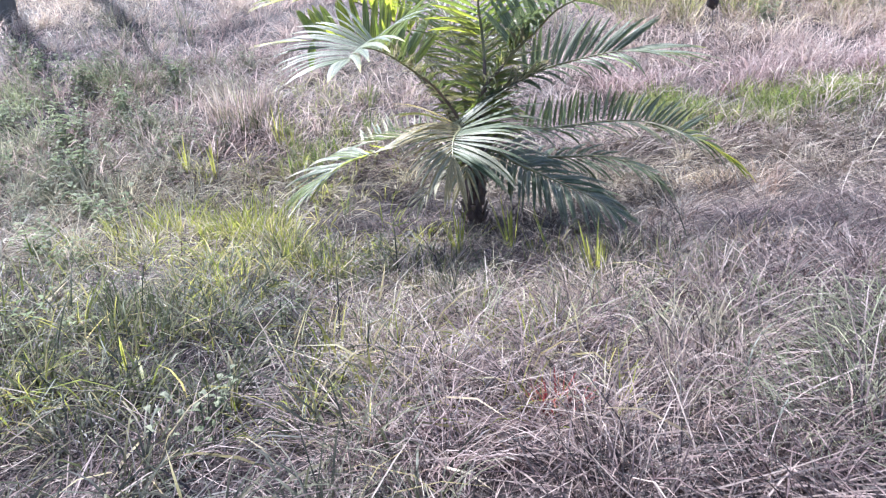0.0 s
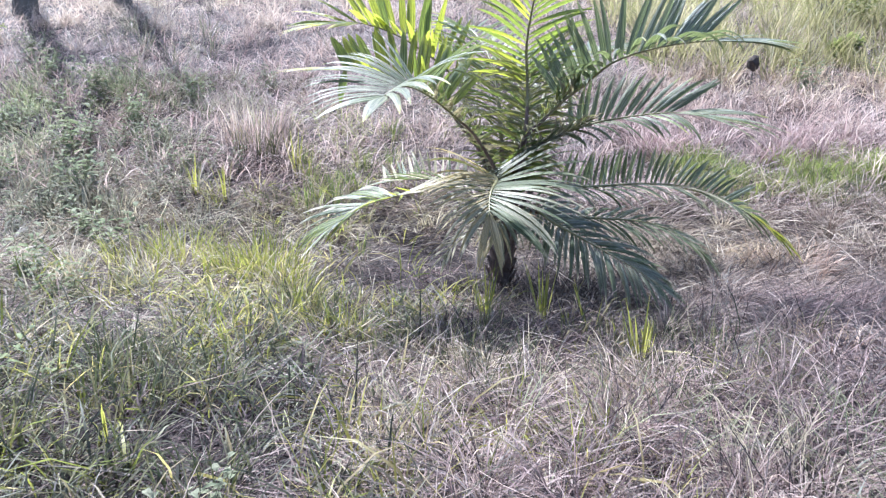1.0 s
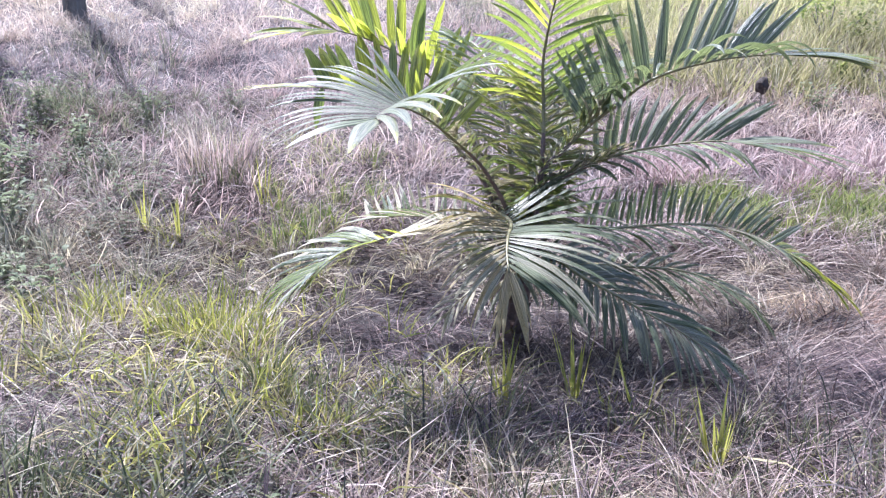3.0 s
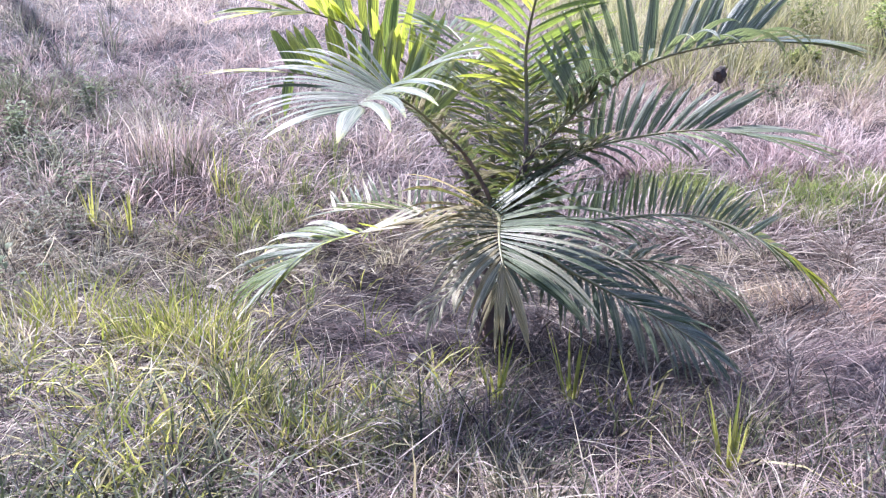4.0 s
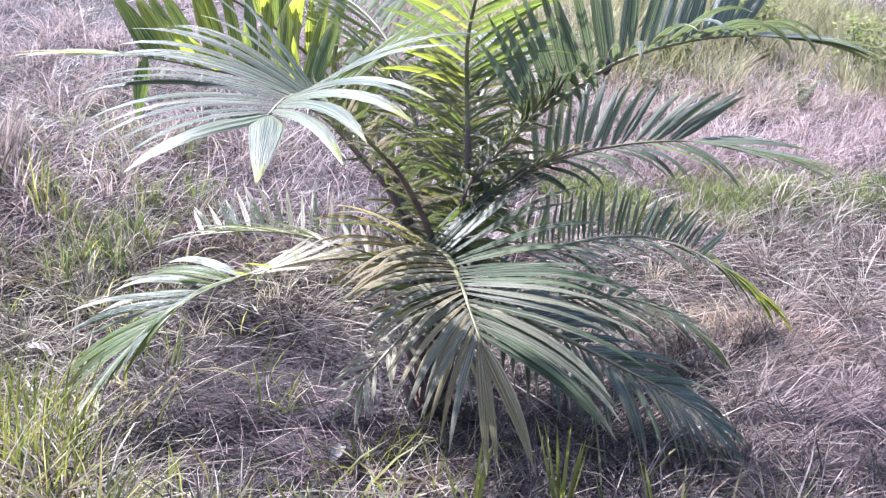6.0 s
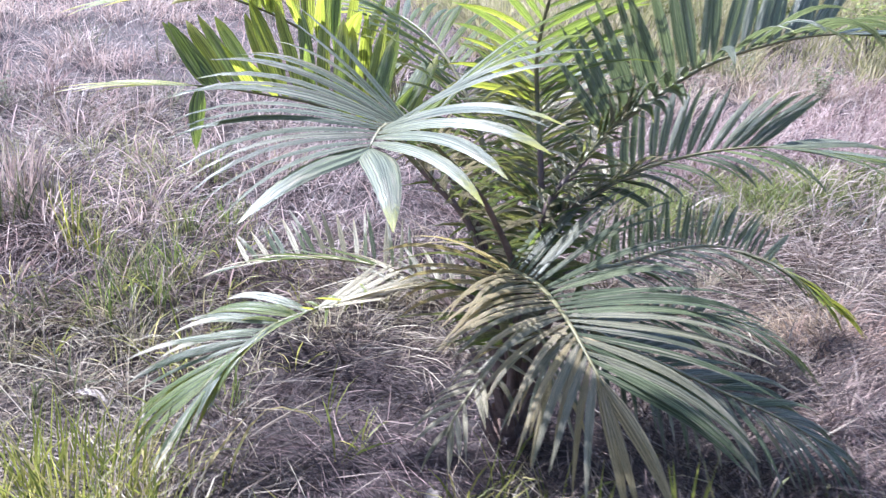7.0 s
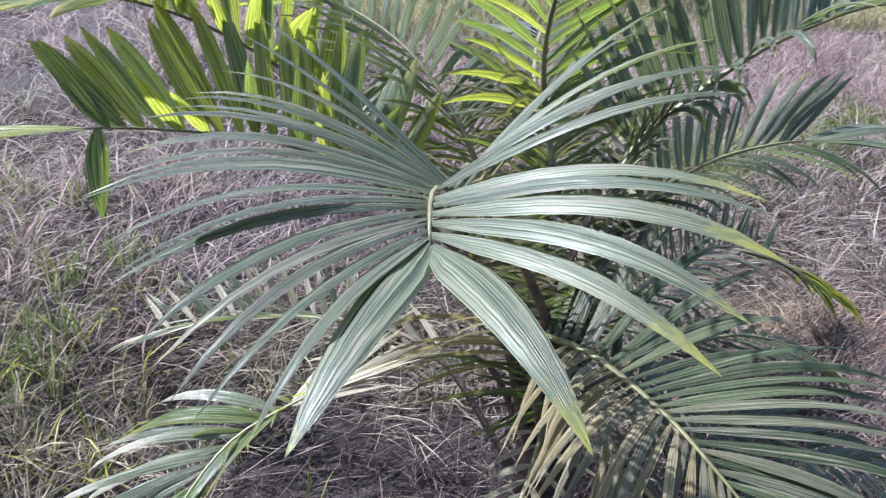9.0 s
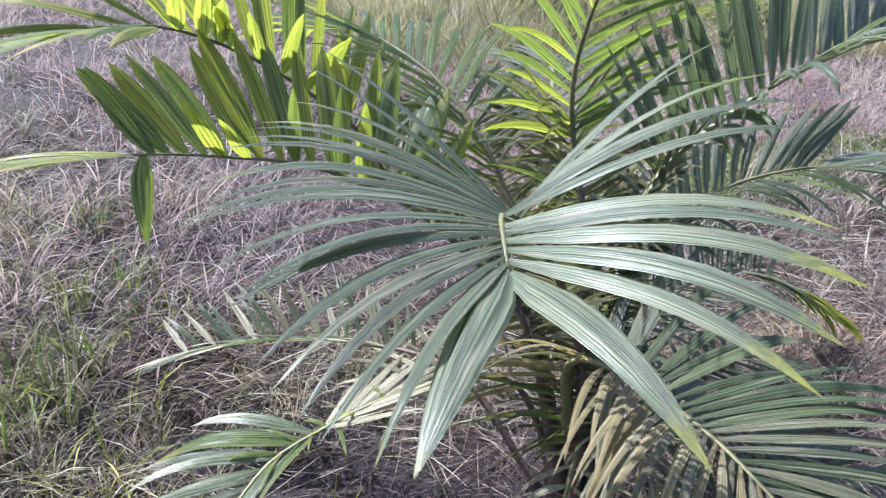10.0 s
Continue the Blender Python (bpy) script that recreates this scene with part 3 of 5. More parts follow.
tussocks("dry_tussocks", "dry grass tussocks over the slope", spots(rng, 900, -9, 9, 9.4, 24, lambda x, y: np.clip(0.6 + 0.9 * clumpy(x, y, 0.7, 8.5), 0.1, 1)), rng, STRAW_PALE, (30, 60), (0.2, 0.5), (0.005, 0.011), size=(0.08, 0.2))
tussocks("pink_straw", "pinkish-brown dry grass on the slope", spots(rng, 420, 1.6, 9, 10.6, 13.6, lambda x, y: np.clip(0.6 + clumpy(x, y, 0.8, 2.5), 0, 1)), rng, PINK, (30, 60), (0.2, 0.45), (0.005, 0.011), size=(0.08, 0.2))
tussocks("green_grass", "bright green grass strip at the foot of the slope", spots(rng, 2500, 1.7, 7.5, 9.2, 11.6, lambda x, y: np.exp(-((y - 10.35 - 0.15 * np.sin(x * 1.7)) / 0.36) ** 2) * np.clip(0.6 + 1.3 * clumpy(x, y, 1.1, 3.3), 0, 1)), rng, STRIP, (20, 46), (0.10, 0.28), (0.005, 0.010), (0.05, 0.8), (0.3, 1.3), (0.04, 0.14))
# shade at the strip's foot, put in as a darker green
tussocks("green_grass", "darker green grass along the strip's foot, shade put into its colour", spots(rng, 420, 1.9, 6.5, 8.9, 11.0, lambda x, y: np.exp(-((y - 10.0) / 0.4) ** 2) * np.clip(0.6 + clumpy(x, y, 1.4, 6.3), 0, 1)), rng, GREEN, (24, 50), (0.10, 0.26), (0.005, 0.010), (0.05, 0.8), (0.3, 1.3), (0.04, 0.14))
tussocks("tall_grass", "tall pale green grass covering the upper slope", spots(rng, 1500, 2.2, 14, 13.3, 24, lambda x, y: np.clip(0.75 + 0.6 * clumpy(x, y, 0.5, 17.0), 0.2, 1) * np.clip((x - 1.6 + 0.25 * (y - 12)) / 2, 0, 1)), rng, PALE_GREEN, (22, 44), (0.3, 0.75), (0.008, 0.018), (0.02, 0.7), (0.2, 1.1), (0.08, 0.25))
tussocks("green_grass", "green and grey grass high on the slope", spots(rng, 500, -10, 10, 12.5, 26, lambda x, y: np.clip(0.25 + 1.2 * clumpy(x, y, 0.45, 12.0), 0, 1)), rng, GREY_GREEN, (24, 46), (0.25, 0.6), (0.008, 0.016), (0.05, 0.8), (0.3, 1.2), (0.08, 0.25))
tussocks("green_grass", "greyish-green grass and low weeds", spots(rng, 700, -6.5, -2.2, 6.5, 13, lambda x, y: np.clip(0.4 + clumpy(x, y, 0.6, 15.0), 0, 1) * np.clip((-x - 1.6) / 2, 0, 1)), rng, GREY_GREEN, (20, 44), (0.16, 0.4), (0.005, 0.011), (0.05, 0.9), (0.3, 1.3), (0.05, 0.16))


# ---- the palm ----
def part(name, me, parent, at=(0, 0, 0), label=""):
    ob = new(name, me)
    ob.parent, ob.location = parent, at
    if label:
        ob["label"] = label
    return ob


def through_points(pts, n):
    """A smooth line through the control points: n + 1 places at even steps."""
    p = [Vector(q) for q in pts]
    p = [2 * p[0] - p[1]] + p + [2 * p[-1] - p[-2]]
    dense = []
    for i in range(1, len(p) - 2):
        for k in range(16):
            t = k / 16
            dense.append(0.5 * ((2 * p[i]) + (p[i + 1] - p[i - 1]) * t + (2 * p[i - 1] - 5 * p[i] + 4 * p[i + 1] - p[i + 2]) * t * t
                                + (3 * p[i] - p[i - 1] - 3 * p[i + 1] + p[i + 2]) * t ** 3))
    dense.append(p[-2])
    run = [0.0]
    for a, b in zip(dense, dense[1:]):
        run.append(run[-1] + (b - a).length)
    out, j = [], 0
    for k in range(n + 1):
        want = run[-1] * k / n
        while j < len(run) - 2 and run[j + 1] < want:
            j += 1
        f = (want - run[j]) / max(1e-9, run[j + 1] - run[j])
        out.append(dense[j].lerp(dense[j + 1], min(1, max(0, f))))
    return out, run[-1]


def rachis_mesh(name, line, side, r0, r1, split):
    """A keeled stalk: flat above, rounded below, brown at the foot and green above it."""
    bm = bmesh.new()
    rings = []
    n = len(line) - 1
    for k, p in enumerate(line):
        t = (line[min(k + 1, n)] - line[max(k - 1, 0)]).normalized()
        b = (side - t * side.dot(t)).normalized()
        up = b.cross(t)
        u = k / n
        r = r0 * (1 - u) ** 1.3 + r1 + r0 * 0.9 * max(0, 1 - u / 0.12) ** 2
        ring = [bm.verts.new(p + b * (r * x) + up * (r * y)) for x, y in ((-1, 0.35), (-0.35, 0.6), (0.35, 0.6), (1, 0.35), (0.8, -0.5), (0, -1.0), (-0.8, -0.5))]
        if rings:
            for i in range(7):
                f = bm.faces.new((rings[-1][i], rings[-1][(i + 1) % 7], ring[(i + 1) % 7], ring[i]))
                f.smooth = True
                f.material_index = 0 if u > split else 1
        rings.append(ring)
    bm.faces.new(rings[-1])
    bm.faces.new(rings[0][::-1])
    me = bpy.data.meshes.new(name)
    bm.normal_update()
    bm.to_mesh(me)
    bm.free()
    me.materials.append(RACHIS)
    me.materials.append(PETIOLE)
    return me


def leaflet_mesh(d, nrm, length, width, droop, fold, ribs, rnd, mat, segs=8, taper=2.6):
    """A lance-shaped blade folded along its midrib (or pleated, where several are grown together), bending over by its weight."""
    d, nrm = Vector(d).normalized(), Vector(nrm).normalized()
    verts, uvs = [], []
    p, dirn = Vector(), d.copy()
    m = 2 * ribs + 1
    bend = rnd.uniform(-0.12, 0.12)
    side0 = d.cross(nrm).normalized()
    twist = rnd.uniform(-0.5, 0.5)
    for k in range(segs + 1):
        s = k / segs
        side = (dirn.cross(nrm)).normalized()
        up = side.cross(dirn).normalized()
        a = twist * s
        side, up = side * math.cos(a) + up * math.sin(a), up * math.cos(a) - side * math.sin(a)
        f = (0.28 + 0.72 * min(1.0, s / 0.28) ** 0.8) * max(0.0, 1 - s ** taper) ** 0.85
        if s > 0.999:
            f = 0.02
        hw = width * 0.5 * f
        open_f = fold * (1 - 0.35 * s)
        for j in range(m):
            u = -1 + 2 * j / (m - 1)
            if ribs == 1:
                off = -abs(u) * math.sin(open_f) * hw
            else:
                off = (-abs(u) * 0.25 * hw) + (0.0 if j % 2 else -0.2 * hw)
            verts.append(p + side * (u * hw * math.cos(open_f)) + up * off)
            uvs.append((u * 0.5 + 0.5, s))
        g = droop * (0.35 + 1.5 * s) / segs
        dirn = (dirn + Vector((0, 0, -1)) * g + side0 * (bend / segs)).normalized()
        p = p + dirn * (length / segs)
    faces = [(k * m + j, k * m + j + 1, (k + 1) * m + j + 1, (k + 1) * m + j) for k in range(segs) for j in range(m - 1)]
    me = from_arrays("leaflet", verts, faces, mat)
    layer = me.uv_layers.new(name="UVMap")
    for poly in me.polygons:
        for li in poly.loop_indices:
            layer.data[li].uv = uvs[me.loops[li].vertex_index]
    return me


BASE = Vector((PALM[0], PALM[1], ground_z(*PALM) - 0.02))
palm = tagged(new("palm"), "young feather palm with arching green fronds rising from the grass", "palm")
palm.location = BASE


def stalk_of(ctrl, heading=None, r0=0.020, split=0.4, label=""):
    """A frond's stalk along its control points: (object, its line, the way to its side)."""
    line, total = through_points([Vector(c) - BASE for c in ctrl], 30)
    h = heading if heading is not None else (line[-1] - line[0])
    h = Vector((h[0], h[1], 0)).normalized()
    side = Vector((h.y, -h.x, 0))
    return part("frond", rachis_mesh("frond", line, side, r0, 0.0035, split), palm, label=label), line, side


def leaflets(fr, sgn, n, u, length, angle, lift, droop, width, mats, seed, fan=None, ribs=1, segs=8, jitter=1.0, taper=2.6, fold=28):
    """A row of leaflets on one side of a frond (sgn +1 or -1), from u[0] to u[1] along its stalk. length: first, longest, last;
    angle: from the stalk's direction; lift: out of the frond's plane; both go from first to last; fan: one direction for all."""
    stalk, line, side = fr
    rnd = random.Random(seed)
    for k in range(n):
        q = (k + 0.5 + rnd.uniform(-0.25, 0.25)) / n
        x = min(0.995, u[0] + (u[1] - u[0]) * q) * 30
        i = min(29, int(x))
        p = line[i].lerp(line[i + 1], x - i)
        t = Vector(fan).normalized() if fan else (line[min(i + 1, 30)] - line[max(i - 1, 0)]).normalized()
        b = (side - t * side.dot(t)).normalized()
        up = b.cross(t)
        a = radians(angle[0] + (angle[1] - angle[0]) * q + rnd.uniform(-5, 5) * jitter)
        l = radians(lift[0] + (lift[1] - lift[0]) * q + rnd.uniform(-8, 8) * jitter)
        l0, lm, l1 = length
        size = (l0 + (lm - l0) * min(1, q / 0.5) if q < 0.5 else lm + (l1 - lm) * (q - 0.5) / 0.5) * (1 + rnd.uniform(-0.1, 0.1) * jitter)
        out_dir = b * (sgn * math.cos(l)) + up * math.sin(l)
        nrm = up * math.cos(l) - b * (sgn * math.sin(l))
        d = t * math.cos(a) + out_dir * math.sin(a)
        dr = droop * rnd.uniform(1 - 0.3 * jitter, 1 + 0.3 * jitter)
        me = leaflet_mesh(d, nrm, size, width * rnd.uniform(0.85, 1.15), dr, radians(fold), ribs, rnd, rnd.choice(mats), segs, taper)
        part("leaflet", me, stalk, p)


def ruff(fr, n, u, length, seed, mats, width=0.013, lift=(0, 40)):
    """The short narrow leaflets that clothe the foot of a frond on both sides; bleached ones among them put flecks of
    sun into the colour.
    """
    for sgn in (-1, 1):
        leaflets(fr, sgn, n, u, (length[0], (length[0] + length[1]) / 2, length[1]), (78, 52), lift, 0.6, width, mats, seed + sgn, segs=4, jitter=3.4, fold=20)


# the star-shaped frond that leans out towards the path, its tip leaflets grown together
star = stalk_of([(-0.03, 7.72, 0.1), (-0.06, 7.66, 0.62), (-0.22, 7.56, 0.93), (-0.38, 7.43, 1.09), (-0.53, 7.31, 1.21), (-0.64, 7.23, 1.26), (-0.71, 7.13, 1.255), (-0.765, 7.03, 1.21)], r0=0.020, split=0.62, label="grey-green frond fanned out like a star")
FAN = (-0.46, -0.87, -0.02)
leaflets(star, 1, 17, (0.81, 0.985), (0.52, 0.58, 0.52), (100, 27), (42, 8), 0.70, 0.036, [LEAF, LEAF, LEAF_GREY], 111, fan=FAN, jitter=0.35)
leaflets(star, 1, 2, (0.80, 0.83), (0.54, 0.54, 0.54), (104, 98), (50, 42), 0.35, 0.046, [LEAF], 112, fan=FAN, jitter=0.4)
leaflets(star, 1, 1, (0.985, 0.99), (0.5, 0.5, 0.5), (17, 17), (6, 6), 0.62, 0.100, [LEAF], 113, fan=FAN, ribs=4, jitter=0.2)
leaflets(star, -1, 6, (0.80, 0.89), (0.50, 0.56, 0.58), (103, 76), (50, 34), 0.62, 0.048, [LEAF], 114, fan=FAN, jitter=0.6)
leaflets(star, -1, 5, (0.90, 0.985), (0.58, 0.58, 0.52), (72, 38), (30, 12), 0.70, 0.062, [LEAF], 115, fan=FAN, jitter=0.4)
leaflets(star, -1, 1, (0.99, 0.995), (0.52, 0.52, 0.52), (24, 24), (8, 8), 0.55, 0.088, [LEAF], 116, fan=FAN, ribs=1, jitter=0.2, fold=16)
ruff(star, 84, (0.2, 0.80), (0.09, 0.15), 117, [LEAF_OLD, BLEACHED, LEAF_DULL_SHADE, BLEACHED], 0.017)

# the low frond in front: tan on one side, dark and broad on the other
# sunlight is put into the tan leaf colour, shade into the darker one
low_front = stalk_of([(0.0, 7.72, 0.1), (-0.1, 7.68, 0.5), (-0.15, 7.6, 0.70), (-0.11, 7.48, 0.71), (-0.10, 7.36, 0.70), (-0.14, 7.12, 0.69), (-0.16, 6.96, 0.65), (-0.16, 6.84, 0.59)], split=0.25, label="half-dry tan and olive frond, sun and shade put into its sides")
leaflets(low_front, 1, 32, (0.36, 0.97), (0.44, 0.50, 0.42), (92, 32), (30, 4), 0.85, 0.027, [LEAF_STRAW_LIT, LEAF_STRAW_LIT, LEAF_OLD], 121, jitter=0.8)
leaflets(low_front, -1, 15, (0.36, 0.62), (0.56, 0.66, 0.68), (114, 92), (44, 28), 0.5, 0.042, [LEAF_GREY, LEAF_GREY, LEAF_DULL_SHADE], 122, jitter=0.8)
leaflets(low_front, -1, 16, (0.62, 0.97), (0.66, 0.62, 0.50), (90, 42), (22, 2), 0.7, 0.044, [LEAF_GREY, LEAF_DULL_SHADE], 123, jitter=0.8)
leaflets(low_front, 1, 2, (0.97, 0.99), (0.38, 0.38, 0.38), (16, 8), (4, 0), 0.55, 0.036, [LEAF_STRAW_LIT], 124)
leaflets(low_front, -1, 2, (0.97, 0.99), (0.40, 0.40, 0.40), (18, 8), (4, 0), 0.55, 0.038, [LEAF_STRAW_LIT], 125)
ruff(low_front, 16, (0.2, 0.36), (0.20, 0.40), 126, [LEAF_OLD, LEAF_MID], 0.018)

# the low frond on the far side of the path, its lowest leaflets bleached
low_left = stalk_of([(-0.05, 7.76, 0.1), (-0.14, 7.85, 0.5), (-0.31, 7.95, 0.55), (-0.57, 8.0, 0.52), (-0.75, 8.02, 0.47), (-0.93, 8.0, 0.42), (-1.09, 7.9, 0.345), (-1.21, 7.77, 0.27)], r0=0.013, split=0.3, label="green frond with bleached lower leaflets")
leaflets(low_left, 1, 15, (0.66, 0.97), (0.44, 0.50, 0.40), (50, 22), (40, 18), 0.75, 0.040, [LEAF_TAN, LEAF_TAN, LEAF_YOUNG], 131)
leaflets(low_left, -1, 11, (0.66, 0.97), (0.34, 0.38, 0.36), (40, 16), (14, 4), 0.7, 0.034, [LEAF_YOUNG, LEAF_TAN], 132)
leaflets(low_left, -1, 2, (0.97, 0.99), (0.36, 0.36, 0.36), (14, 4), (2, 0), 0.5, 0.036, [LEAF_TAN], 133)
for sgn in (-1, 1):
    leaflets(low_left, sgn, 9, (0.54, 0.66), (0.30, 0.34, 0.30), (172, 140), (30, 4), 0.1, 0.030, [BLEACHED], 137 + sgn, jitter=0.8)
leaflets(low_left, 1, 9, (0.26, 0.48), (0.26, 0.30, 0.30), (66, 50), (42, 24), 0.5, 0.026, [LEAF_OLD, BLEACHED], 135)
ruff(low_left, 8, (0.52, 0.75), (0.10, 0.16), 136, [LEAF_YELLOW, LEAF_YOUNG], 0.016)

# a low frond behind it, leaning back over the ground, its leaflets half dried
back_left = stalk_of([(-0.06, 7.86, 0.1), (-0.2, 8.15, 0.46), (-0.42, 8.55, 0.49), (-0.7, 8.9, 0.44), (-1.0, 9.13, 0.36)], r0=0.013, split=0.5)
leaflets(back_left, 1, 18, (0.36, 0.97), (0.24, 0.30, 0.24), (78, 46), (74, 58), 0.1, 0.032, [BLEACHED, LEAF_TAN, LEAF_OLD], 141, jitter=1.4)
leaflets(back_left, -1, 15, (0.40, 0.97), (0.26, 0.32, 0.26), (62, 26), (34, 12), 0.4, 0.032, [LEAF_TAN, BLEACHED, LEAF], 142, jitter=1.2)
leaflets(back_left, -1, 2, (0.97, 0.99), (0.26, 0.26, 0.26), (14, 4), (4, 0), 0.4, 0.030, [BLEACHED], 143)

# arching low on the other side, its tip turned yellow
low_right = stalk_of([(0.02, 7.77, 0.1), (0.16, 7.78, 0.58), (0.58, 8.0, 0.57), (1.05, 8.22, 0.565), (1.43, 8.3, 0.52), (1.79, 8.3, 0.37), (2.08, 8.22, 0.17)], split=0.25, label="arching frond with a yellowed tip")
leaflets(low_right, -1, 36, (0.28, 0.82), (0.24, 0.30, 0.30), (78, 50), (80, 62), 0.2, 0.034, [LEAF_DULL_SHADE, LEAF], 151)
leaflets(low_right, 1, 34, (0.28, 0.86), (0.28, 0.40, 0.40), (68, 36), (4, -8), 0.95, 0.036, [LEAF, LEAF_OLD, LEAF_DULL_SHADE], 152)
leaflets(low_right, -1, 11, (0.80, 0.99), (0.30, 0.30, 0.26), (56, 20), (44, 6), 0.6, 0.040, [LEAF_MID, LEAF_YELLOW], 153)
leaflets(low_right, 1, 10, (0.82, 0.99), (0.32, 0.32, 0.28), (52, 18), (4, 0), 0.75, 0.040, [LEAF_YELLOW, LEAF_YELLOW, LEAF_MID], 154)

# higher on that side: upright leaflets along its back, a long drooping tip
mid_right = stalk_of([(0.0, 7.75, 0.15), (0.07, 7.73, 0.77), (0.23, 7.75, 0.9), (0.49, 7.8, 1.01), (0.77, 7.83, 1.07), (1.02, 7.75, 1.11), (1.24, 7.62, 1.11)], r0=0.024, split=0.5)
leaflets(mid_right, -1, 15, (0.52, 0.88), (0.30, 0.38, 0.40), (66, 38), (80, 58), 0.2, 0.045, [LEAF], 161)
leaflets(mid_right, 1, 12, (0.50, 0.88), (0.22, 0.30, 0.36), (56, 34), (-20, -12), 0.95, 0.036, [LEAF, LEAF_DULL_SHADE, LEAF_MID], 162)
leaflets(mid_right, -1, 4, (0.88, 0.99), (0.52, 0.56, 0.54), (26, 6), (24, 6), 0.55, 0.046, [LEAF], 163)
leaflets(mid_right, 1, 4, (0.88, 0.99), (0.50, 0.54, 0.50), (24, 6), (-4, 2), 0.6, 0.046, [LEAF, LEAF_DULL_SHADE], 164)
ruff(mid_right, 76, (0.22, 0.58), (0.10, 0.18), 165, [LEAF_OLD, LEAF_DULL_SHADE, BLEACHED, BLEACHED], 0.020)

high_right = stalk_of([(0.0, 7.75, 0.15), (0.05, 7.72, 0.83), (0.2, 7.74, 1.04), (0.34, 7.76, 1.18), (0.46, 7.72, 1.28), (0.6, 7.6, 1.42), (0.83, 7.56, 1.505), (1.08, 7.57, 1.55), (1.34, 7.54, 1.57)], r0=0.024, split=0.45)
leaflets(high_right, -1, 25, (0.48, 0.90), (0.40, 0.50, 0.46), (80, 40), (84, 60), 0.22, 0.050, [LEAF], 171)
leaflets(high_right, 1, 6, (0.52, 0.62), (0.20, 0.26, 0.28), (60, 56), (30, 24), 1.4, 0.034, [LEAF_MID, LEAF], 172)
leaflets(high_right, 1, 14, (0.58, 0.93), (0.30, 0.34, 0.36), (78, 50), (48, 34), 1.7, 0.042, [LEAF], 173)
leaflets(high_right, -1, 4, (0.90, 0.99), (0.48, 0.5, 0.5), (26, 6), (26, 4), 0.25, 0.046, [LEAF], 174)
leaflets(high_right, 1, 4, (0.93, 0.99), (0.44, 0.46, 0.46), (22, 6), (4, 2), 0.5, 0.046, [LEAF], 175)
ruff(high_right, 76, (0.22, 0.54), (0.11, 0.20), 176, [LEAF_OLD, LEAF_DULL_SHADE, LEAF_OLIVE, BLEACHED], 0.019)

# the upright middle frond: fine leaflets crowded at its foot
upright = stalk_of([(0.0, 7.77, 0.15), (0.08, 7.78, 0.7), (0.11, 7.86, 1.0), (0.11, 7.93, 1.27), (0.09, 7.9, 1.5), (0.11, 7.78, 1.77), (0.15, 7.6, 2.0)], heading=(0.05, 1, 0), split=0.5, label="upright frond with fine olive leaflets at its foot")
for sgn in (-1, 1):
    leaflets(upright, sgn, 80, (0.22, 0.62), (0.20, 0.30, 0.38), (78, 58), (-6, 20), 0.55, 0.018, [LEAF_OLIVE, LEAF_OLIVE, LEAF_OLD, LEAF_MID], 180 + sgn, segs=5, jitter=3.6)
    leaflets(upright, sgn, 19, (0.58, 0.99), (0.42, 0.48, 0.36), (66, 24), (22, 6), 0.5, 0.030, [LEAF_YOUNG if sgn < 0 else LEAF_MID, LEAF_MID], 184 + sgn)

# behind, leaning away from the path, lit through from behind
back_high = stalk_of([(-0.04, 7.8, 0.15), (-0.14, 7.84, 0.8), (-0.28, 8.1, 1.08), (-0.40, 8.45, 1.30), (-0.66, 8.4, 1.49), (-0.86, 8.35, 1.59), (-1.08, 8.2, 1.64), (-1.3, 8.1, 1.62)], heading=(-1, 0.1, 0), split=0.4)
leaflets(back_high, 1, 15, (0.52, 0.88), (0.38, 0.46, 0.42), (76, 48), (78, 60), 0.2, 0.062, [LEAF_YOUNG, LEAF_MID], 191, taper=4.5, jitter=0.7)
leaflets(back_high, -1, 11, (0.54, 0.88), (0.30, 0.38, 0.38), (66, 40), (52, 24), 0.4, 0.052, [LEAF_YOUNG], 192)
leaflets(back_high, 1, 4, (0.88, 0.99), (0.38, 0.4, 0.36), (40, 10), (40, 10), 0.4, 0.046, [LEAF_YOUNG, LEAF_YELLOW], 193)
leaflets(back_high, -1, 5, (0.88, 0.99), (0.36, 0.38, 0.36), (36, 8), (-6, 4), 0.4, 0.042, [LEAF_YOUNG, LEAF_YELLOW], 194)
ruff(back_high, 64, (0.24, 0.54), (0.11, 0.20), 195, [LEAF_OLD, LEAF_OLIVE, BLEACHED], 0.017)
back_low = stalk_of([(-0.04, 7.78, 0.15), (-0.16, 7.8, 0.75), (-0.34, 7.88, 1.0), (-0.49, 8.0, 1.15), (-0.71, 8.12, 1.25), (-0.93, 8.15, 1.29), (-1.07, 8.16, 1.31), (-1.2, 8.16, 1.32)], heading=(-1, 0.1, 0), r0=0.023, split=0.5, label="sunlit yellow-green frond")
leaflets(back_low, 1, 17, (0.54, 0.97), (0.38, 0.42, 0.28), (76, 54), (80, 62), 0.1, 0.062, [LEAF_YOUNG, LEAF_YOUNG, LEAF_MID], 201, taper=6.0, jitter=0.7)
leaflets(back_low, -1, 6, (0.56, 0.90), (0.24, 0.28, 0.24), (84, 60), (68, 40), 0.3, 0.056, [LEAF_YOUNG, LEAF_MID], 202)
leaflets(back_low, 1, 3, (0.97, 0.99), (0.42, 0.44, 0.42), (18, 2), (12, 4), 0.35, 0.032, [LEAF_YELLOW], 203)
leaflets(back_low, -1, 2, (0.97, 0.99), (0.40, 0.40, 0.40), (14, 4), (4, 0), 0.4, 0.030, [LEAF_YELLOW, BLEACHED], 204)
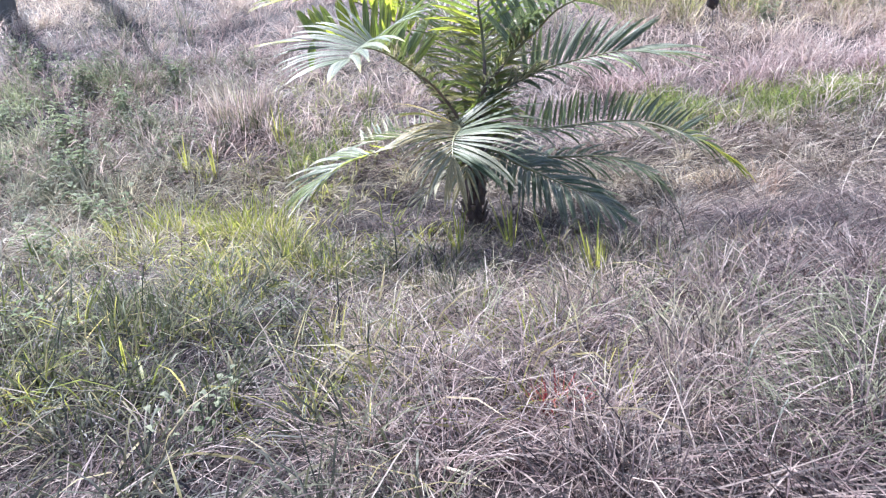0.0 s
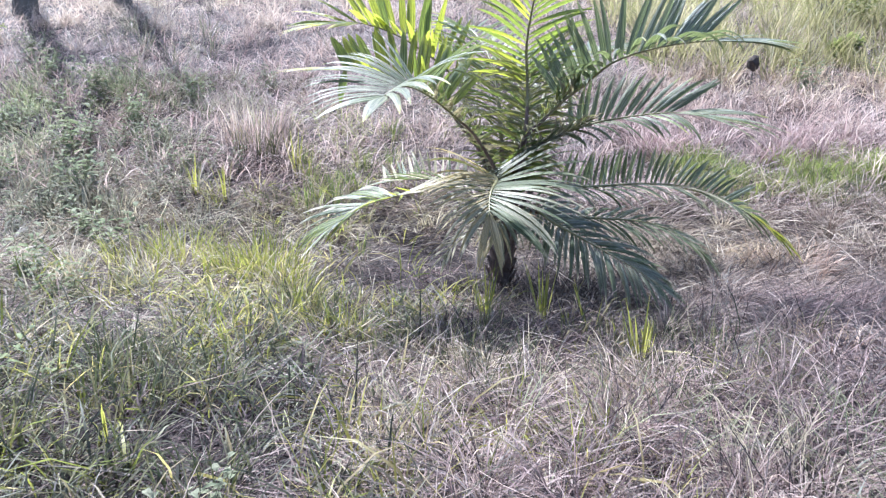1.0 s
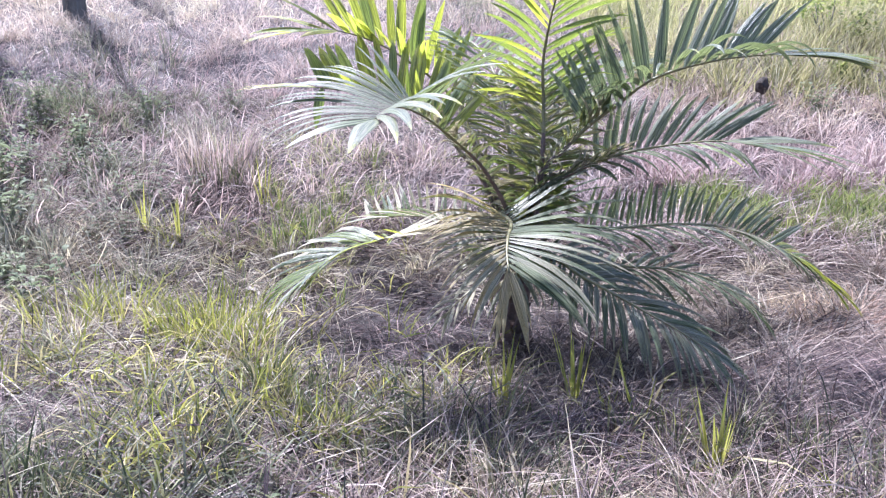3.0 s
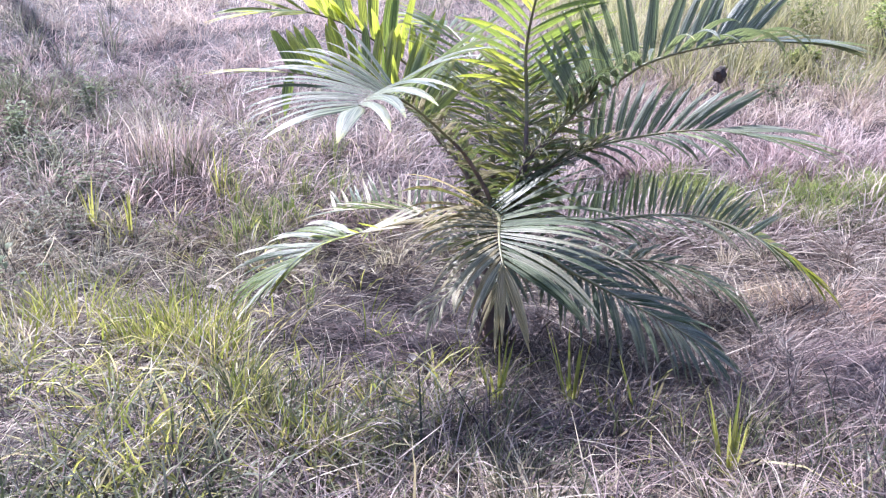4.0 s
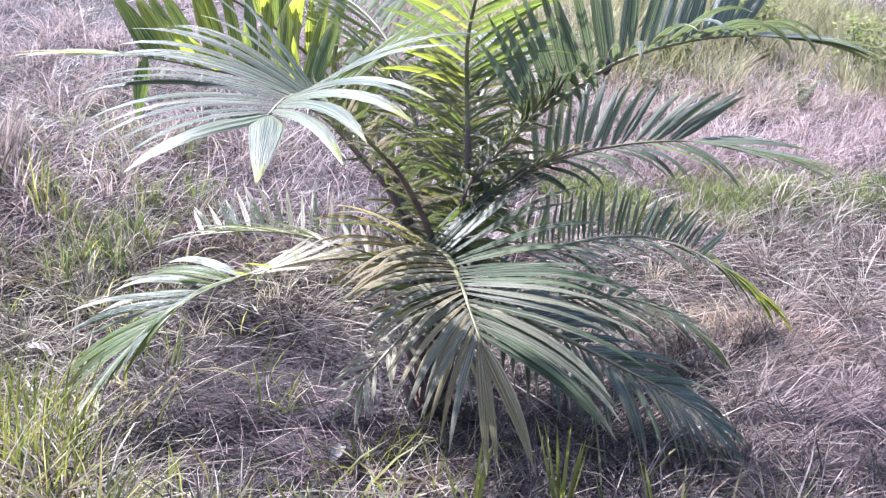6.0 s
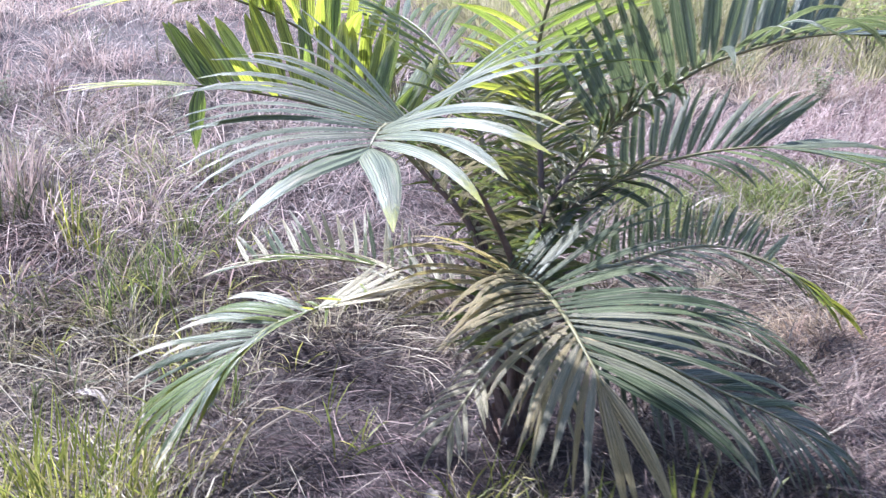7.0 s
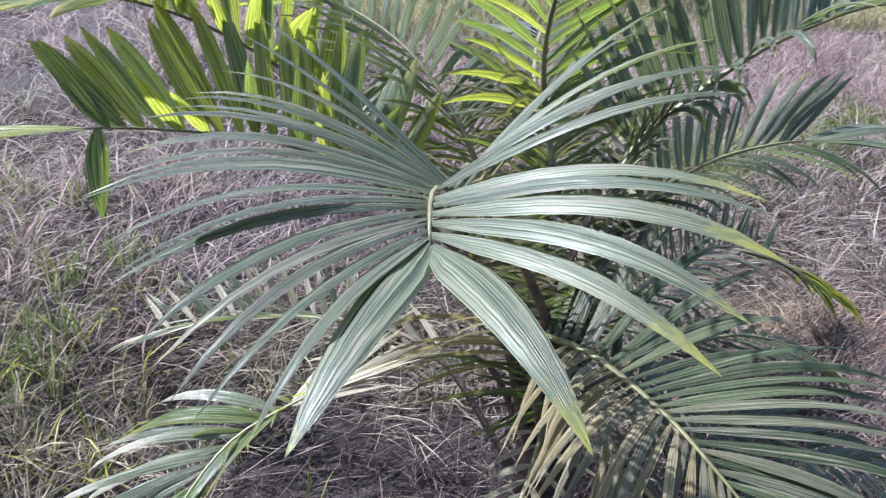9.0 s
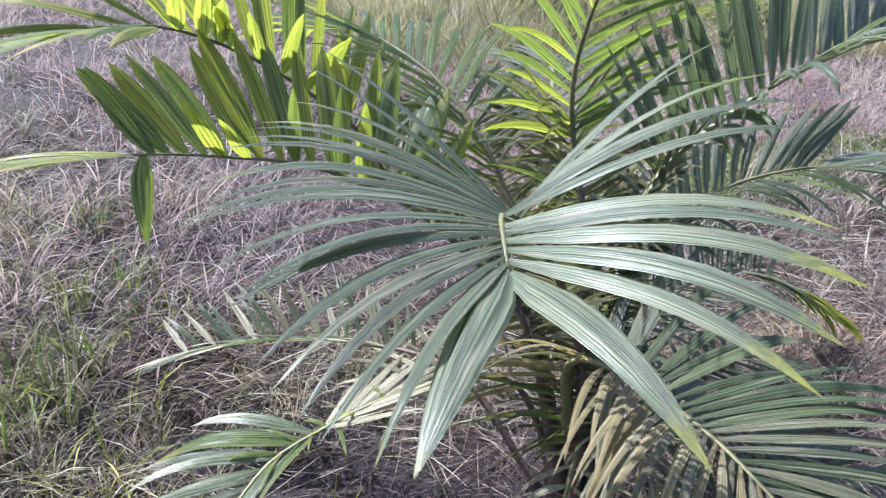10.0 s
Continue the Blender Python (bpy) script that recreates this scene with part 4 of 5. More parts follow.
leaflets(back_low, -1, 1, (0.965, 0.97), (0.24, 0.24, 0.24), (80, 80), (-70, -70), 0.6, 0.075, [LEAF_MID], 205)
ruff(back_low, 80, (0.22, 0.62), (0.09, 0.17), 206, [LEAF_OLD, LEAF_OLIVE, BLEACHED, BLEACHED], 0.017)
back_mid = stalk_of([(-0.01, 7.8, 0.15), (-0.05, 7.98, 0.95), (-0.12, 8.25, 1.38), (-0.24, 8.6, 1.6), (-0.36, 8.9, 1.64)], split=0.35)
for sgn in (-1, 1):
    leaflets(back_mid, sgn, 40, (0.24, 0.60), (0.22, 0.32, 0.40), (74, 60), (0, 15), 0.5, 0.019, [LEAF_OLIVE, LEAF_MID], 210 + sgn, segs=5, jitter=3.0)
    leaflets(back_mid, sgn, 18, (0.52, 0.99), (0.46, 0.52, 0.38), (64, 20), (18, 8), 0.45, 0.036, [LEAF_YOUNG, LEAF_MID], 213 + sgn)
back_right = stalk_of([(0.01, 7.8, 0.15), (0.18, 8.05, 1.0), (0.4, 8.4, 1.35), (0.72, 8.8, 1.5), (0.95, 9.0, 1.48)], split=0.35)
for sgn in (-1, 1):
    leaflets(back_right, sgn, 36, (0.24, 0.55), (0.22, 0.30, 0.38), (74, 60), (0, 15), 0.5, 0.019, [LEAF_OLIVE, LEAF_OLD, LEAF_DULL_SHADE], 220 + sgn, segs=5, jitter=3.0)
    leaflets(back_right, sgn, 18, (0.52, 0.99), (0.42, 0.48, 0.36), (64, 20), (26, 10), 0.5, 0.036, [LEAF, LEAF_DULL_SHADE], 223 + sgn)

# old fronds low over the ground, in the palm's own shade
# part of that shade is put into the dull leaf colour
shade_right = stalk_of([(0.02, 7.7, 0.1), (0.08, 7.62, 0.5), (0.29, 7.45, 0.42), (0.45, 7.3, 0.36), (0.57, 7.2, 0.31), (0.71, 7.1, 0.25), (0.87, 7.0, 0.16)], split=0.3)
leaflets(shade_right, -1, 30, (0.30, 0.98), (0.36, 0.44, 0.30), (74, 22), (30, 8), 0.9, 0.036, [LEAF_DULL_SHADE, LEAF_GREY], 231)
leaflets(shade_right, 1, 30, (0.30, 0.98), (0.32, 0.40, 0.30), (70, 22), (-8, -6), 1.3, 0.032, [LEAF_DULL_SHADE, LEAF_GREY], 232)
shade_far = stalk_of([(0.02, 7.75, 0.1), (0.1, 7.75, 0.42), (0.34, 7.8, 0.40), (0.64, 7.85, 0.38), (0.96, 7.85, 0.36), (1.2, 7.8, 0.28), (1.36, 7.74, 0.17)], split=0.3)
leaflets(shade_far, -1, 24, (0.28, 0.98), (0.28, 0.36, 0.28), (70, 20), (30, 8), 0.6, 0.034, [LEAF_DULL_SHADE, LEAF], 241)
leaflets(shade_far, 1, 24, (0.28, 0.98), (0.28, 0.38, 0.28), (70, 20), (-10, -4), 0.8, 0.034, [LEAF_DULL_SHADE], 242)
old_front = stalk_of([(0.0, 7.70, 0.1), (-0.02, 7.62, 0.42), (-0.04, 7.50, 0.50), (-0.06, 7.38, 0.46), (-0.08, 7.28, 0.38)], r0=0.012, split=0.3, label="short withered tan frond")
for sgn in (-1, 1):
    leaflets(old_front, sgn, 13, (0.40, 0.98), (0.26, 0.32, 0.26), (88, 24), (6, 2), 0.95, 0.024, [LEAF_OLD, LEAF_GREY, LEAF_STRAW_LIT], 255 + sgn, jitter=1.6)
dead_left = stalk_of([(-0.02, 7.72, 0.1), (-0.1, 7.62, 0.40), (-0.25, 7.5, 0.34), (-0.36, 7.43, 0.26), (-0.42, 7.38, 0.20)], r0=0.012, split=0.3, label="short dead bleached frond")
for sgn in (-1, 1):
    leaflets(dead_left, sgn, 8, (0.45, 0.98), (0.18, 0.22, 0.16), (80, 24), (4, 4), 0.9, 0.024, [BLEACHED, BLEACHED, LEAF_OLD], 261 + sgn, jitter=2.0)


def stump_mesh():
    """The short stem: a knob wrapped in the bases of old fronds."""
    rnd = random.Random(3)
    bm = bmesh.new()
    bmesh.ops.create_uvsphere(bm, u_segments=14, v_segments=9, radius=0.068)
    for v in bm.verts:
        v.co.z = v.co.z * 1.5 + 0.07
    for i in range(16):
        a, z = i * 2.4, 0.02 + 0.015 * i
        r = 0.068 - 0.002 * i
        tip = Vector((math.cos(a) * (r + 0.05), math.sin(a) * (r + 0.05), z + rnd.uniform(0.07, 0.13)))
        foot_p = Vector((math.cos(a) * r * 0.8, math.sin(a) * r * 0.8, z - 0.03))
        s = Vector((-math.sin(a), math.cos(a), 0)) * 0.032
        o = Vector((math.cos(a), math.sin(a), 0)) * 0.016
        vs = [bm.verts.new(q) for q in (foot_p - s, foot_p + s, tip + s * 0.45, tip - s * 0.45, foot_p - s + o, foot_p + s + o, tip + s * 0.4 + o * 0.6, tip - s * 0.4 + o * 0.6)]
        for q in ((4, 5, 6, 7), (0, 3, 2, 1), (0, 1, 5, 4), (1, 2, 6, 5), (2, 3, 7, 6), (3, 0, 4, 7)):
            bm.faces.new([vs[k] for k in q])
    me = bpy.data.meshes.new("stem")
    bm.to_mesh(me)
    bm.free()
    me.materials.append(PETIOLE)
    return me


part("stem", stump_mesh(), palm, label="short brown stem wrapped in old frond bases")


# ---- single plants and loose things in the grass ----
def tuft(x, y, n, h, r, mat, label, seed, wd=(0.005, 0.010), lean=(0.02, 0.55), curl=(0.2, 1.1), group="", name="grass_tuft"):
    """One clump of grass, standing on the ground."""
    g = np.random.default_rng(seed)
    a = g.uniform(-math.pi, math.pi, n)
    rr = r * np.sqrt(g.uniform(0, 1, n))
    pts = np.c_[rr * np.cos(a), rr * np.sin(a), np.zeros(n)]
    me = blades(name, pts, a + g.normal(0, 0.8, n), g.uniform(0.6, 1.1, n) * h, g.uniform(*wd, n), g.uniform(*lean, n), g.uniform(*curl, n), mat, g)
    ob = tagged(new(name, me), label, "grass tuft", group)
    ob.location = (x, y, ground_z(x, y))
    return ob


YT = "yellow-green grass tuft standing among dry straw"
GT = "fresh green grass tuft growing through dead grass"
for k, (x, y, n, h, r) in enumerate([(-1.6, 7.62, 170, 0.42, 0.24), (-1.85, 7.7, 90, 0.38, 0.18), (-2.3, 8.0, 110, 0.40, 0.26), (-2.55, 7.8, 70, 0.34, 0.2), (-1.42, 7.3, 60, 0.30, 0.12), (-1.25, 6.75, 60, 0.28, 0.14), (-0.95, 6.5, 40, 0.26, 0.12), (-1.45, 6.3, 50, 0.26, 0.14)]):
    tuft(x, y, n, h, r, YELLOW, YT, 100 + k, group="yellow-green tufts")
for k, (x, y, n, h, r) in enumerate([(-1.2, 6.95, 50, 0.30, 0.10), (-1.02, 6.8, 36, 0.26, 0.08), (-0.62, 6.88, 30, 0.24, 0.08), (-1.74, 5.8, 70, 0.32, 0.16), (-1.62, 5.44, 60, 0.30, 0.14), (-1.16, 4.85, 50, 0.24, 0.14),
                                     (-1.95, 5.2, 60, 0.30, 0.16), (0.32, 6.5, 24, 0.22, 0.06), (0.48, 6.4, 24, 0.22, 0.06)]):
    tuft(x, y, n, h, r, GREEN, GT, 140 + k, group="green tufts")
for k, (x, y, n, h, r) in enumerate([(-1.51, 9.67, 30, 0.3, 0.08), (-1.91, 10.34, 24, 0.32, 0.08), (-1.42, 9.47, 26, 0.26, 0.08), (-1.05, 11.0, 30, 0.34, 0.08), (-1.08, 8.43, 24, 0.24, 0.08), (-0.98, 10.29, 26, 0.26, 0.08), (-1.32, 9.78, 24, 0.24, 0.08), (-1.72, 9.89, 26, 0.32, 0.08), (-1.24, 10.19, 24, 0.3, 0.08), (-1.45, 9.34, 36, 0.36, 0.14), (-1.62, 9.25, 30, 0.34, 0.12), (-1.25, 9.75, 30, 0.32, 0.14)]):
    tuft(x, y, n, h, r, STRIP, GT, 240 + k, group="green tufts")
# upright young shoots in front of the palm and on the slope, blade by blade
for k, (x, y, n, h) in enumerate([(-0.16, 6.82, 13, 0.42), (0.17, 6.85, 12, 0.44), (0.40, 6.62, 10, 0.36), (0.56, 6.2, 12, 0.42), (0.62, 6.3, 6, 0.26), (0.3, 6.75, 6, 0.26), (-2.4, 9.42, 12, 0.5), (-2.7, 9.54, 10, 0.45), (-1.87, 10.0, 8, 0.5), (-1.75, 9.9, 8, 0.45)]):
    rs = random.Random(170 + k)
    root = tagged(new("young_shoot"), "upright yellow-green shoot with a few narrow blades", "grass shoot", "young shoots")
    root.location = (x, y, ground_z(x, y) - 0.01)
    for i in range(n):
        a = rs.uniform(0, 2 * math.pi)
        d = Vector((math.cos(a) * 0.2 - 0.08, math.sin(a) * 0.2, 1))
        me = leaflet_mesh(d, (math.cos(a), math.sin(a), 0.1), h * rs.uniform(0.5, 1.05), rs.uniform(0.012, 0.018), rs.uniform(0.0, 0.25), radians(25), 1, rs, YELLOW, segs=5)
        part("blade", me, root, (math.cos(a) * 0.015, math.sin(a) * 0.015, 0))
for k, (x, y, n, h, r) in enumerate([(2.05, 8.15, 220, 0.34, 0.32), (1.75, 8.3, 120, 0.28, 0.22), (1.58, 6.35, 110, 0.24, 0.25), (2.3, 8.45, 120, 0.3, 0.25)]):
    tuft(x, y, n, h, r, RUST, "reddish-brown dead grass tuft bent to the ground", 190 + k, (0.003, 0.007), (0.1, 1.0), (0.6, 1.8), "rust-coloured tufts")
for k, (x, y, n, h, r) in enumerate([(0.78, 4.95, 200, 0.42, 0.22), (0.4, 4.5, 120, 0.36, 0.2), (-0.06, 4.95, 120, 0.26, 0.25), (-0.5, 5.1, 100, 0.24, 0.2)]):
    tuft(x, y, n, h, r, STRAW_PALE, "mound of bleached grass with long stems hanging over", 210 + k, (0.0025, 0.005), (0.1, 1.1), (0.8, 2.0), "bleached mounds")
for k, (x, y, n, h, r) in enumerate([(1.25, 4.65, 240, 0.42, 0.24), (0.95, 4.4, 160, 0.38, 0.2), (1.6, 5.0, 200, 0.40, 0.25), (1.1, 5.2, 140, 0.36, 0.22)]):
    tuft(x, y, n, h, r, GREY_GREEN, "mound of grey-green grass with long stems hanging over", 220 + k, (0.0025, 0.005), (0.1, 1.1), (0.8, 2.0), "grey-green mounds")
tuft(0.13, 4.6, 42, 0.19, 0.06, blade_material("red_blades", [(0.0, (0.30, 0.05, 0.06)), (0.6, (0.55, 0.13, 0.12)), (1.0, (0.6, 0.35, 0.25))], 0.5, 0.35), "small red-leaved weed in the dry grass", 230, (0.006, 0.012), name="red_weed")
tuft(-2.45, 10.7, 240, 0.55, 0.34, STRAW_PALE, "tall dry grass clump standing on the slope", 231, (0.006, 0.012), (0.0, 0.45), (0.1, 0.7), name="grass_clump")
tuft(-2.3, 10.5, 90, 0.4, 0.3, GREEN, "green grass at the foot of a tall dry clump", 232, (0.006, 0.012), (0.0, 0.5), (0.1, 0.8), name="grass_clump")


def leafy_mesh(name, seed, stems, leaves, h, leaf_l, leaf_w, mat, spread=0.5):
    """A broad-leaved weed: thin stems, each with oval pointed leaves folded at the midrib."""
    rnd = random.Random(seed)
    verts, faces = [], []
    for s in range(stems):
        a = rnd.uniform(0, 2 * math.pi)
        tip = Vector((math.cos(a) * h * spread * rnd.random(), math.sin(a) * h * spread * rnd.random(), h * rnd.uniform(0.6, 1.1)))
        k = len(verts)
        o = Vector((0.003, 0, 0))
        q = Vector((0, 0.003, 0))
        verts += [-o, o, q, tip - o * 0.4, tip + o * 0.4, tip + q * 0.4]
        faces += [(k, k + 1, k + 4, k + 3), (k + 1, k + 2, k + 5, k + 4), (k + 2, k, k + 3, k + 5)]
        for i in range(leaves):
            f = (i + 0.6) / leaves
            p = tip * f
            b = rnd.uniform(0, 2 * math.pi)
            d = Vector((math.cos(b), math.sin(b), rnd.uniform(-0.1, 0.7))).normalized()
            side = d.cross(Vector((0, 0, 1))).normalized()
            up = side.cross(d)
            L, W = leaf_l * rnd.uniform(0.6, 1.2), leaf_w * rnd.uniform(0.7, 1.2)
            k = len(verts)
            verts += [p, p + d * L * 0.35 + side * W * 0.5 + up * W * 0.2, p + d * L * 0.4, p + d * L * 0.35 - side * W * 0.5 + up * W * 0.2,
                      p + d * L * 0.75 + side * W * 0.33 - up * W * 0.1, p + d * L * 0.75 - up * W * 0.3, p + d * L * 0.75 - side * W * 0.33 - up * W * 0.1, p + d * L - up * W * 0.7]
            faces += [(k, k + 1, k + 2), (k, k + 2, k + 3), (k + 1, k + 4, k + 5, k + 2), (k + 2, k + 5, k + 6, k + 3), (k + 4, k + 7, k + 5), (k + 5, k + 7, k + 6)]
    return from_arrays(name, verts, faces, mat, False)


weed_label = "broad-leaved green weed growing in the rough grass"
models = [tagged(new("weed", leafy_mesh("weed", 40 + i, 11, 9, 0.40, 0.09, 0.042, WEED, 0.9)), weed_label, "weed", "weeds on the slope") for i in range(3)]
rw = random.Random(8)
PLACES = [(-4.2, 10.4), (-3.7, 9.4), (-3.3, 8.6), (-4.6, 9.6), (-3.9, 11.2), (-3.0, 10.0), (-3.1, 7.4), (-5.2, 11.0), (-4.8, 12.2), (-2.9, 8.2), (-3.5, 12.0), (-5.6, 12.6), (-2.7, 7.0), (-4.4, 8.4), (4.2, 13.0), (5.4, 13.4), (6.2, 12.8), (-6.3, 13.6)]
for k, (x, y) in enumerate(PLACES):
    m = pose(x, y, ground_z(x, y) - 0.01, 0, 0, rw.uniform(0, 360)) @ Matrix.Scale(rw.uniform(0.7, 1.3), 4)
    if k < 3:
        models[k].matrix_basis = m
    else:
        c = copy_thing(models[k % 3], m)
        c.scale = (rw.uniform(0.7, 1.25),) * 3
tagged(models[0], weed_label)


def weed_bed(label, seed, n, x0, x1, y0, y1):
    """Low broad-leaved growth too thick to count, as one sheet of small plants."""
    rnd = random.Random(seed)
    models_v = [leafy_mesh("weed_bed", seed + i, 5, 7, 0.26, 0.06, 0.03, WEED, 1.0) for i in range(3)]
    verts, faces = [], []
    while n:
        x, y = rnd.uniform(x0, x1), rnd.uniform(y0, y1)
        n -= 1
        if noise.noise((x * 0.7, y * 0.7, seed)) < -0.12:
            continue
        m = models_v[n % 3]
        at = pose(x, y, ground_z(x, y), 0, 0, rnd.uniform(0, 360)) @ Matrix.Scale(rnd.uniform(0.6, 1.4), 4)
        k = len(verts)
        verts += [at @ v.co for v in m.vertices]
        faces += [tuple(i + k for i in p.vertices) for p in m.polygons]
    tagged(new("weed_bed", from_arrays("weed_bed", verts, faces, WEED, False)), label, "weeds", kind="stuff")
    for m in models_v:
        bpy.data.meshes.remove(m)


weed_bed("low broad-leaved weeds filling the grass at the slope's foot", 71, 170, -6.5, -2.4, 7.4, 13.5)
weed_bed("low dark green weeds down in the near grass", 75, 26, -2.6, -1.0, 4.3, 5.8)


def leaf_cloud(name, centres, per, leaf, rnd, mat, squash=0.8):
    """Foliage as many single leaves round clump centres (x, y, z, radius)."""
    verts, faces = [], []
    for cx, cy, cz, r in centres:
        for i in range(per):
            v = Vector((rnd.gauss(0, 1), rnd.gauss(0, 1), rnd.gauss(0, 1))).normalized() * r * rnd.random() ** 0.45
            p = Vector((cx, cy, cz)) + Vector((v.x, v.y, v.z * squash))
            d = (v.normalized() * 0.6 + Vector((rnd.uniform(-1, 1), rnd.uniform(-1, 1), rnd.uniform(-1, 0.6)))).normalized()
            side = d.cross(Vector((rnd.uniform(-1, 1), rnd.uniform(-1, 1), 1))).normalized()
            L = leaf * rnd.uniform(0.6, 1.3)
            k = len(verts)
            verts += [p, p + d * L * 0.5 + side * L * 0.24, p + d * L, p + d * L * 0.5 - side * L * 0.24]
            faces.append((k, k + 1, k + 2, k + 3))
    return from_arrays(name, verts, faces, mat, False)


def limb(bm, a, b, r0, r1, rnd, wob=0.06, n=6, sides=8):
    rings = []
    for k in range(n + 1):
        t = k / n
        p = a.lerp(b, t) + Vector((rnd.uniform(-wob, wob), rnd.uniform(-wob, wob), 0)) * (1 if 0 < k < n else 0)
        r = r0 + (r1 - r0) * t
        ring = [bm.verts.new(p + Vector((math.cos(i * 2 * math.pi / sides) * r, math.sin(i * 2 * math.pi / sides) * r, 0))) for i in range(sides)]
        if rings:
            for i in range(sides):
                bm.faces.new((rings[-1][i], rings[-1][(i + 1) % sides], ring[(i + 1) % sides], ring[i])).smooth = True
        rings.append(ring)


def tree(x, y, h, r, seed, label):
    """A tapered trunk with limbs, and a crown of leaf clumps with gaps."""
    rnd = random.Random(seed)
    root = tagged(new("tree"), label, "tree", "trees above the slope")
    root.location = (x, y, ground_z(x, y) - 0.05)
    bm = bmesh.new()
    top = Vector((rnd.uniform(-0.3, 0.3), rnd.uniform(-0.3, 0.3), h * 0.62))
    limb(bm, Vector((0, 0, 0)), top, r, r * 0.55, rnd, 0.05)
    clumps = []
    for i in range(6):
        a = i * 1.05 + rnd.uniform(-0.3, 0.3)
        e = top + Vector((math.cos(a) * h * 0.2, math.sin(a) * h * 0.2, h * rnd.uniform(0.08, 0.32)))
        limb(bm, top - Vector((0, 0, h * rnd.uniform(0.02, 0.12))), e, r * 0.4, r * 0.12, rnd, 0.06, 4, 6)
        clumps.append((e.x, e.y, e.z, h * rnd.uniform(0.10, 0.16)))
        clumps.append((e.x * 1.3, e.y * 1.3, e.z + h * rnd.uniform(-0.05, 0.1), h * rnd.uniform(0.07, 0.12)))
    me = bpy.data.meshes.new("trunk")
    bm.to_mesh(me)
    bm.free()
    me.materials.append(BARK)
    part("trunk", me, root)
    part("crown", leaf_cloud("crown", clumps, 34, 0.16, rnd, FOLIAGE), root)
    return root


def shrub(x, y, h, seed, label):
    rnd = random.Random(seed)
    root = tagged(new("shrub"), label, "shrub", "shrubs on the slope")
    root.location = (x, y, ground_z(x, y) - 0.03)
    bm = bmesh.new()
    clumps = []
    for i in range(7):
        a = rnd.uniform(0, 2 * math.pi)
        e = Vector((math.cos(a) * h * 0.55 * rnd.random(), math.sin(a) * h * 0.55 * rnd.random(), h * rnd.uniform(0.35, 0.9)))
        limb(bm, Vector((0, 0, 0)), e, 0.018, 0.006, rnd, 0.03, 4, 5)
        clumps.append((e.x, e.y, e.z, h * rnd.uniform(0.18, 0.32)))
    me = bpy.data.meshes.new("stem")
    bm.to_mesh(me)
    bm.free()
    me.materials.append(BARK)
    part("stem", me, root)
    part("foliage", leaf_cloud("foliage", clumps, 80, 0.085, rnd, FOLIAGE), root)
    return root


for k, (x, y, h, r) in enumerate([(-6.45, 17.1, 6.5, 0.2), (-6.9, 20.2, 6.5, 0.16), (-7.85, 16.4, 6.0, 0.22), (-3.6, 24.5, 6.5, 0.2), (-2.4, 25.5, 6.5, 0.2), (1.8, 26.5, 6.5, 0.2), (6.5, 25.0, 6.5, 0.2)]):
    tree(x, y, h, r, 60 + k, "slender tree with a grey trunk above the dry slope")
for k, (x, y, h) in enumerate([(5.3, 14.4, 0.45), (7.2, 15.2, 1.0), (6.1, 16.6, 1.1), (8.4, 14.2, 1.0), (-7.6, 14.6, 0.7), (-8.4, 13.8, 0.8)]):
    shrub(x, y, h, 90 + k, "leafy green shrub on the grassy slope")

# a dead seed head on a stalk
sx, sy = 3.42, 12.82
stalk_root = tagged(new("dead_seed_head"), "dark dried seed head on a thin stalk", "dry plant")
stalk_root.location = (sx, sy, ground_z(sx, sy))
bm = bmesh.new()
limb(bm, Vector((0, 0, 0)), Vector((0.02, 0, 0.42)), 0.012, 0.008, random.Random(2), 0.01, 5, 6)
me = bpy.data.meshes.new("stalk")
bm.to_mesh(me)
bm.free()
me.materials.append(BARK)
part("stalk", me, stalk_root)
bm = bmesh.new()
bmesh.ops.create_icosphere(bm, subdivisions=3, radius=0.075)
for v in bm.verts:
    v.co *= 1 + 0.35 * noise.noise(v.co * 22)
    v.co.z *= 1.25
me = bpy.data.meshes.new("head")
bm.to_mesh(me)
bm.free()
me.materials.append(DARK)
part("head", me, stalk_root, (0.02, 0, 0.46))


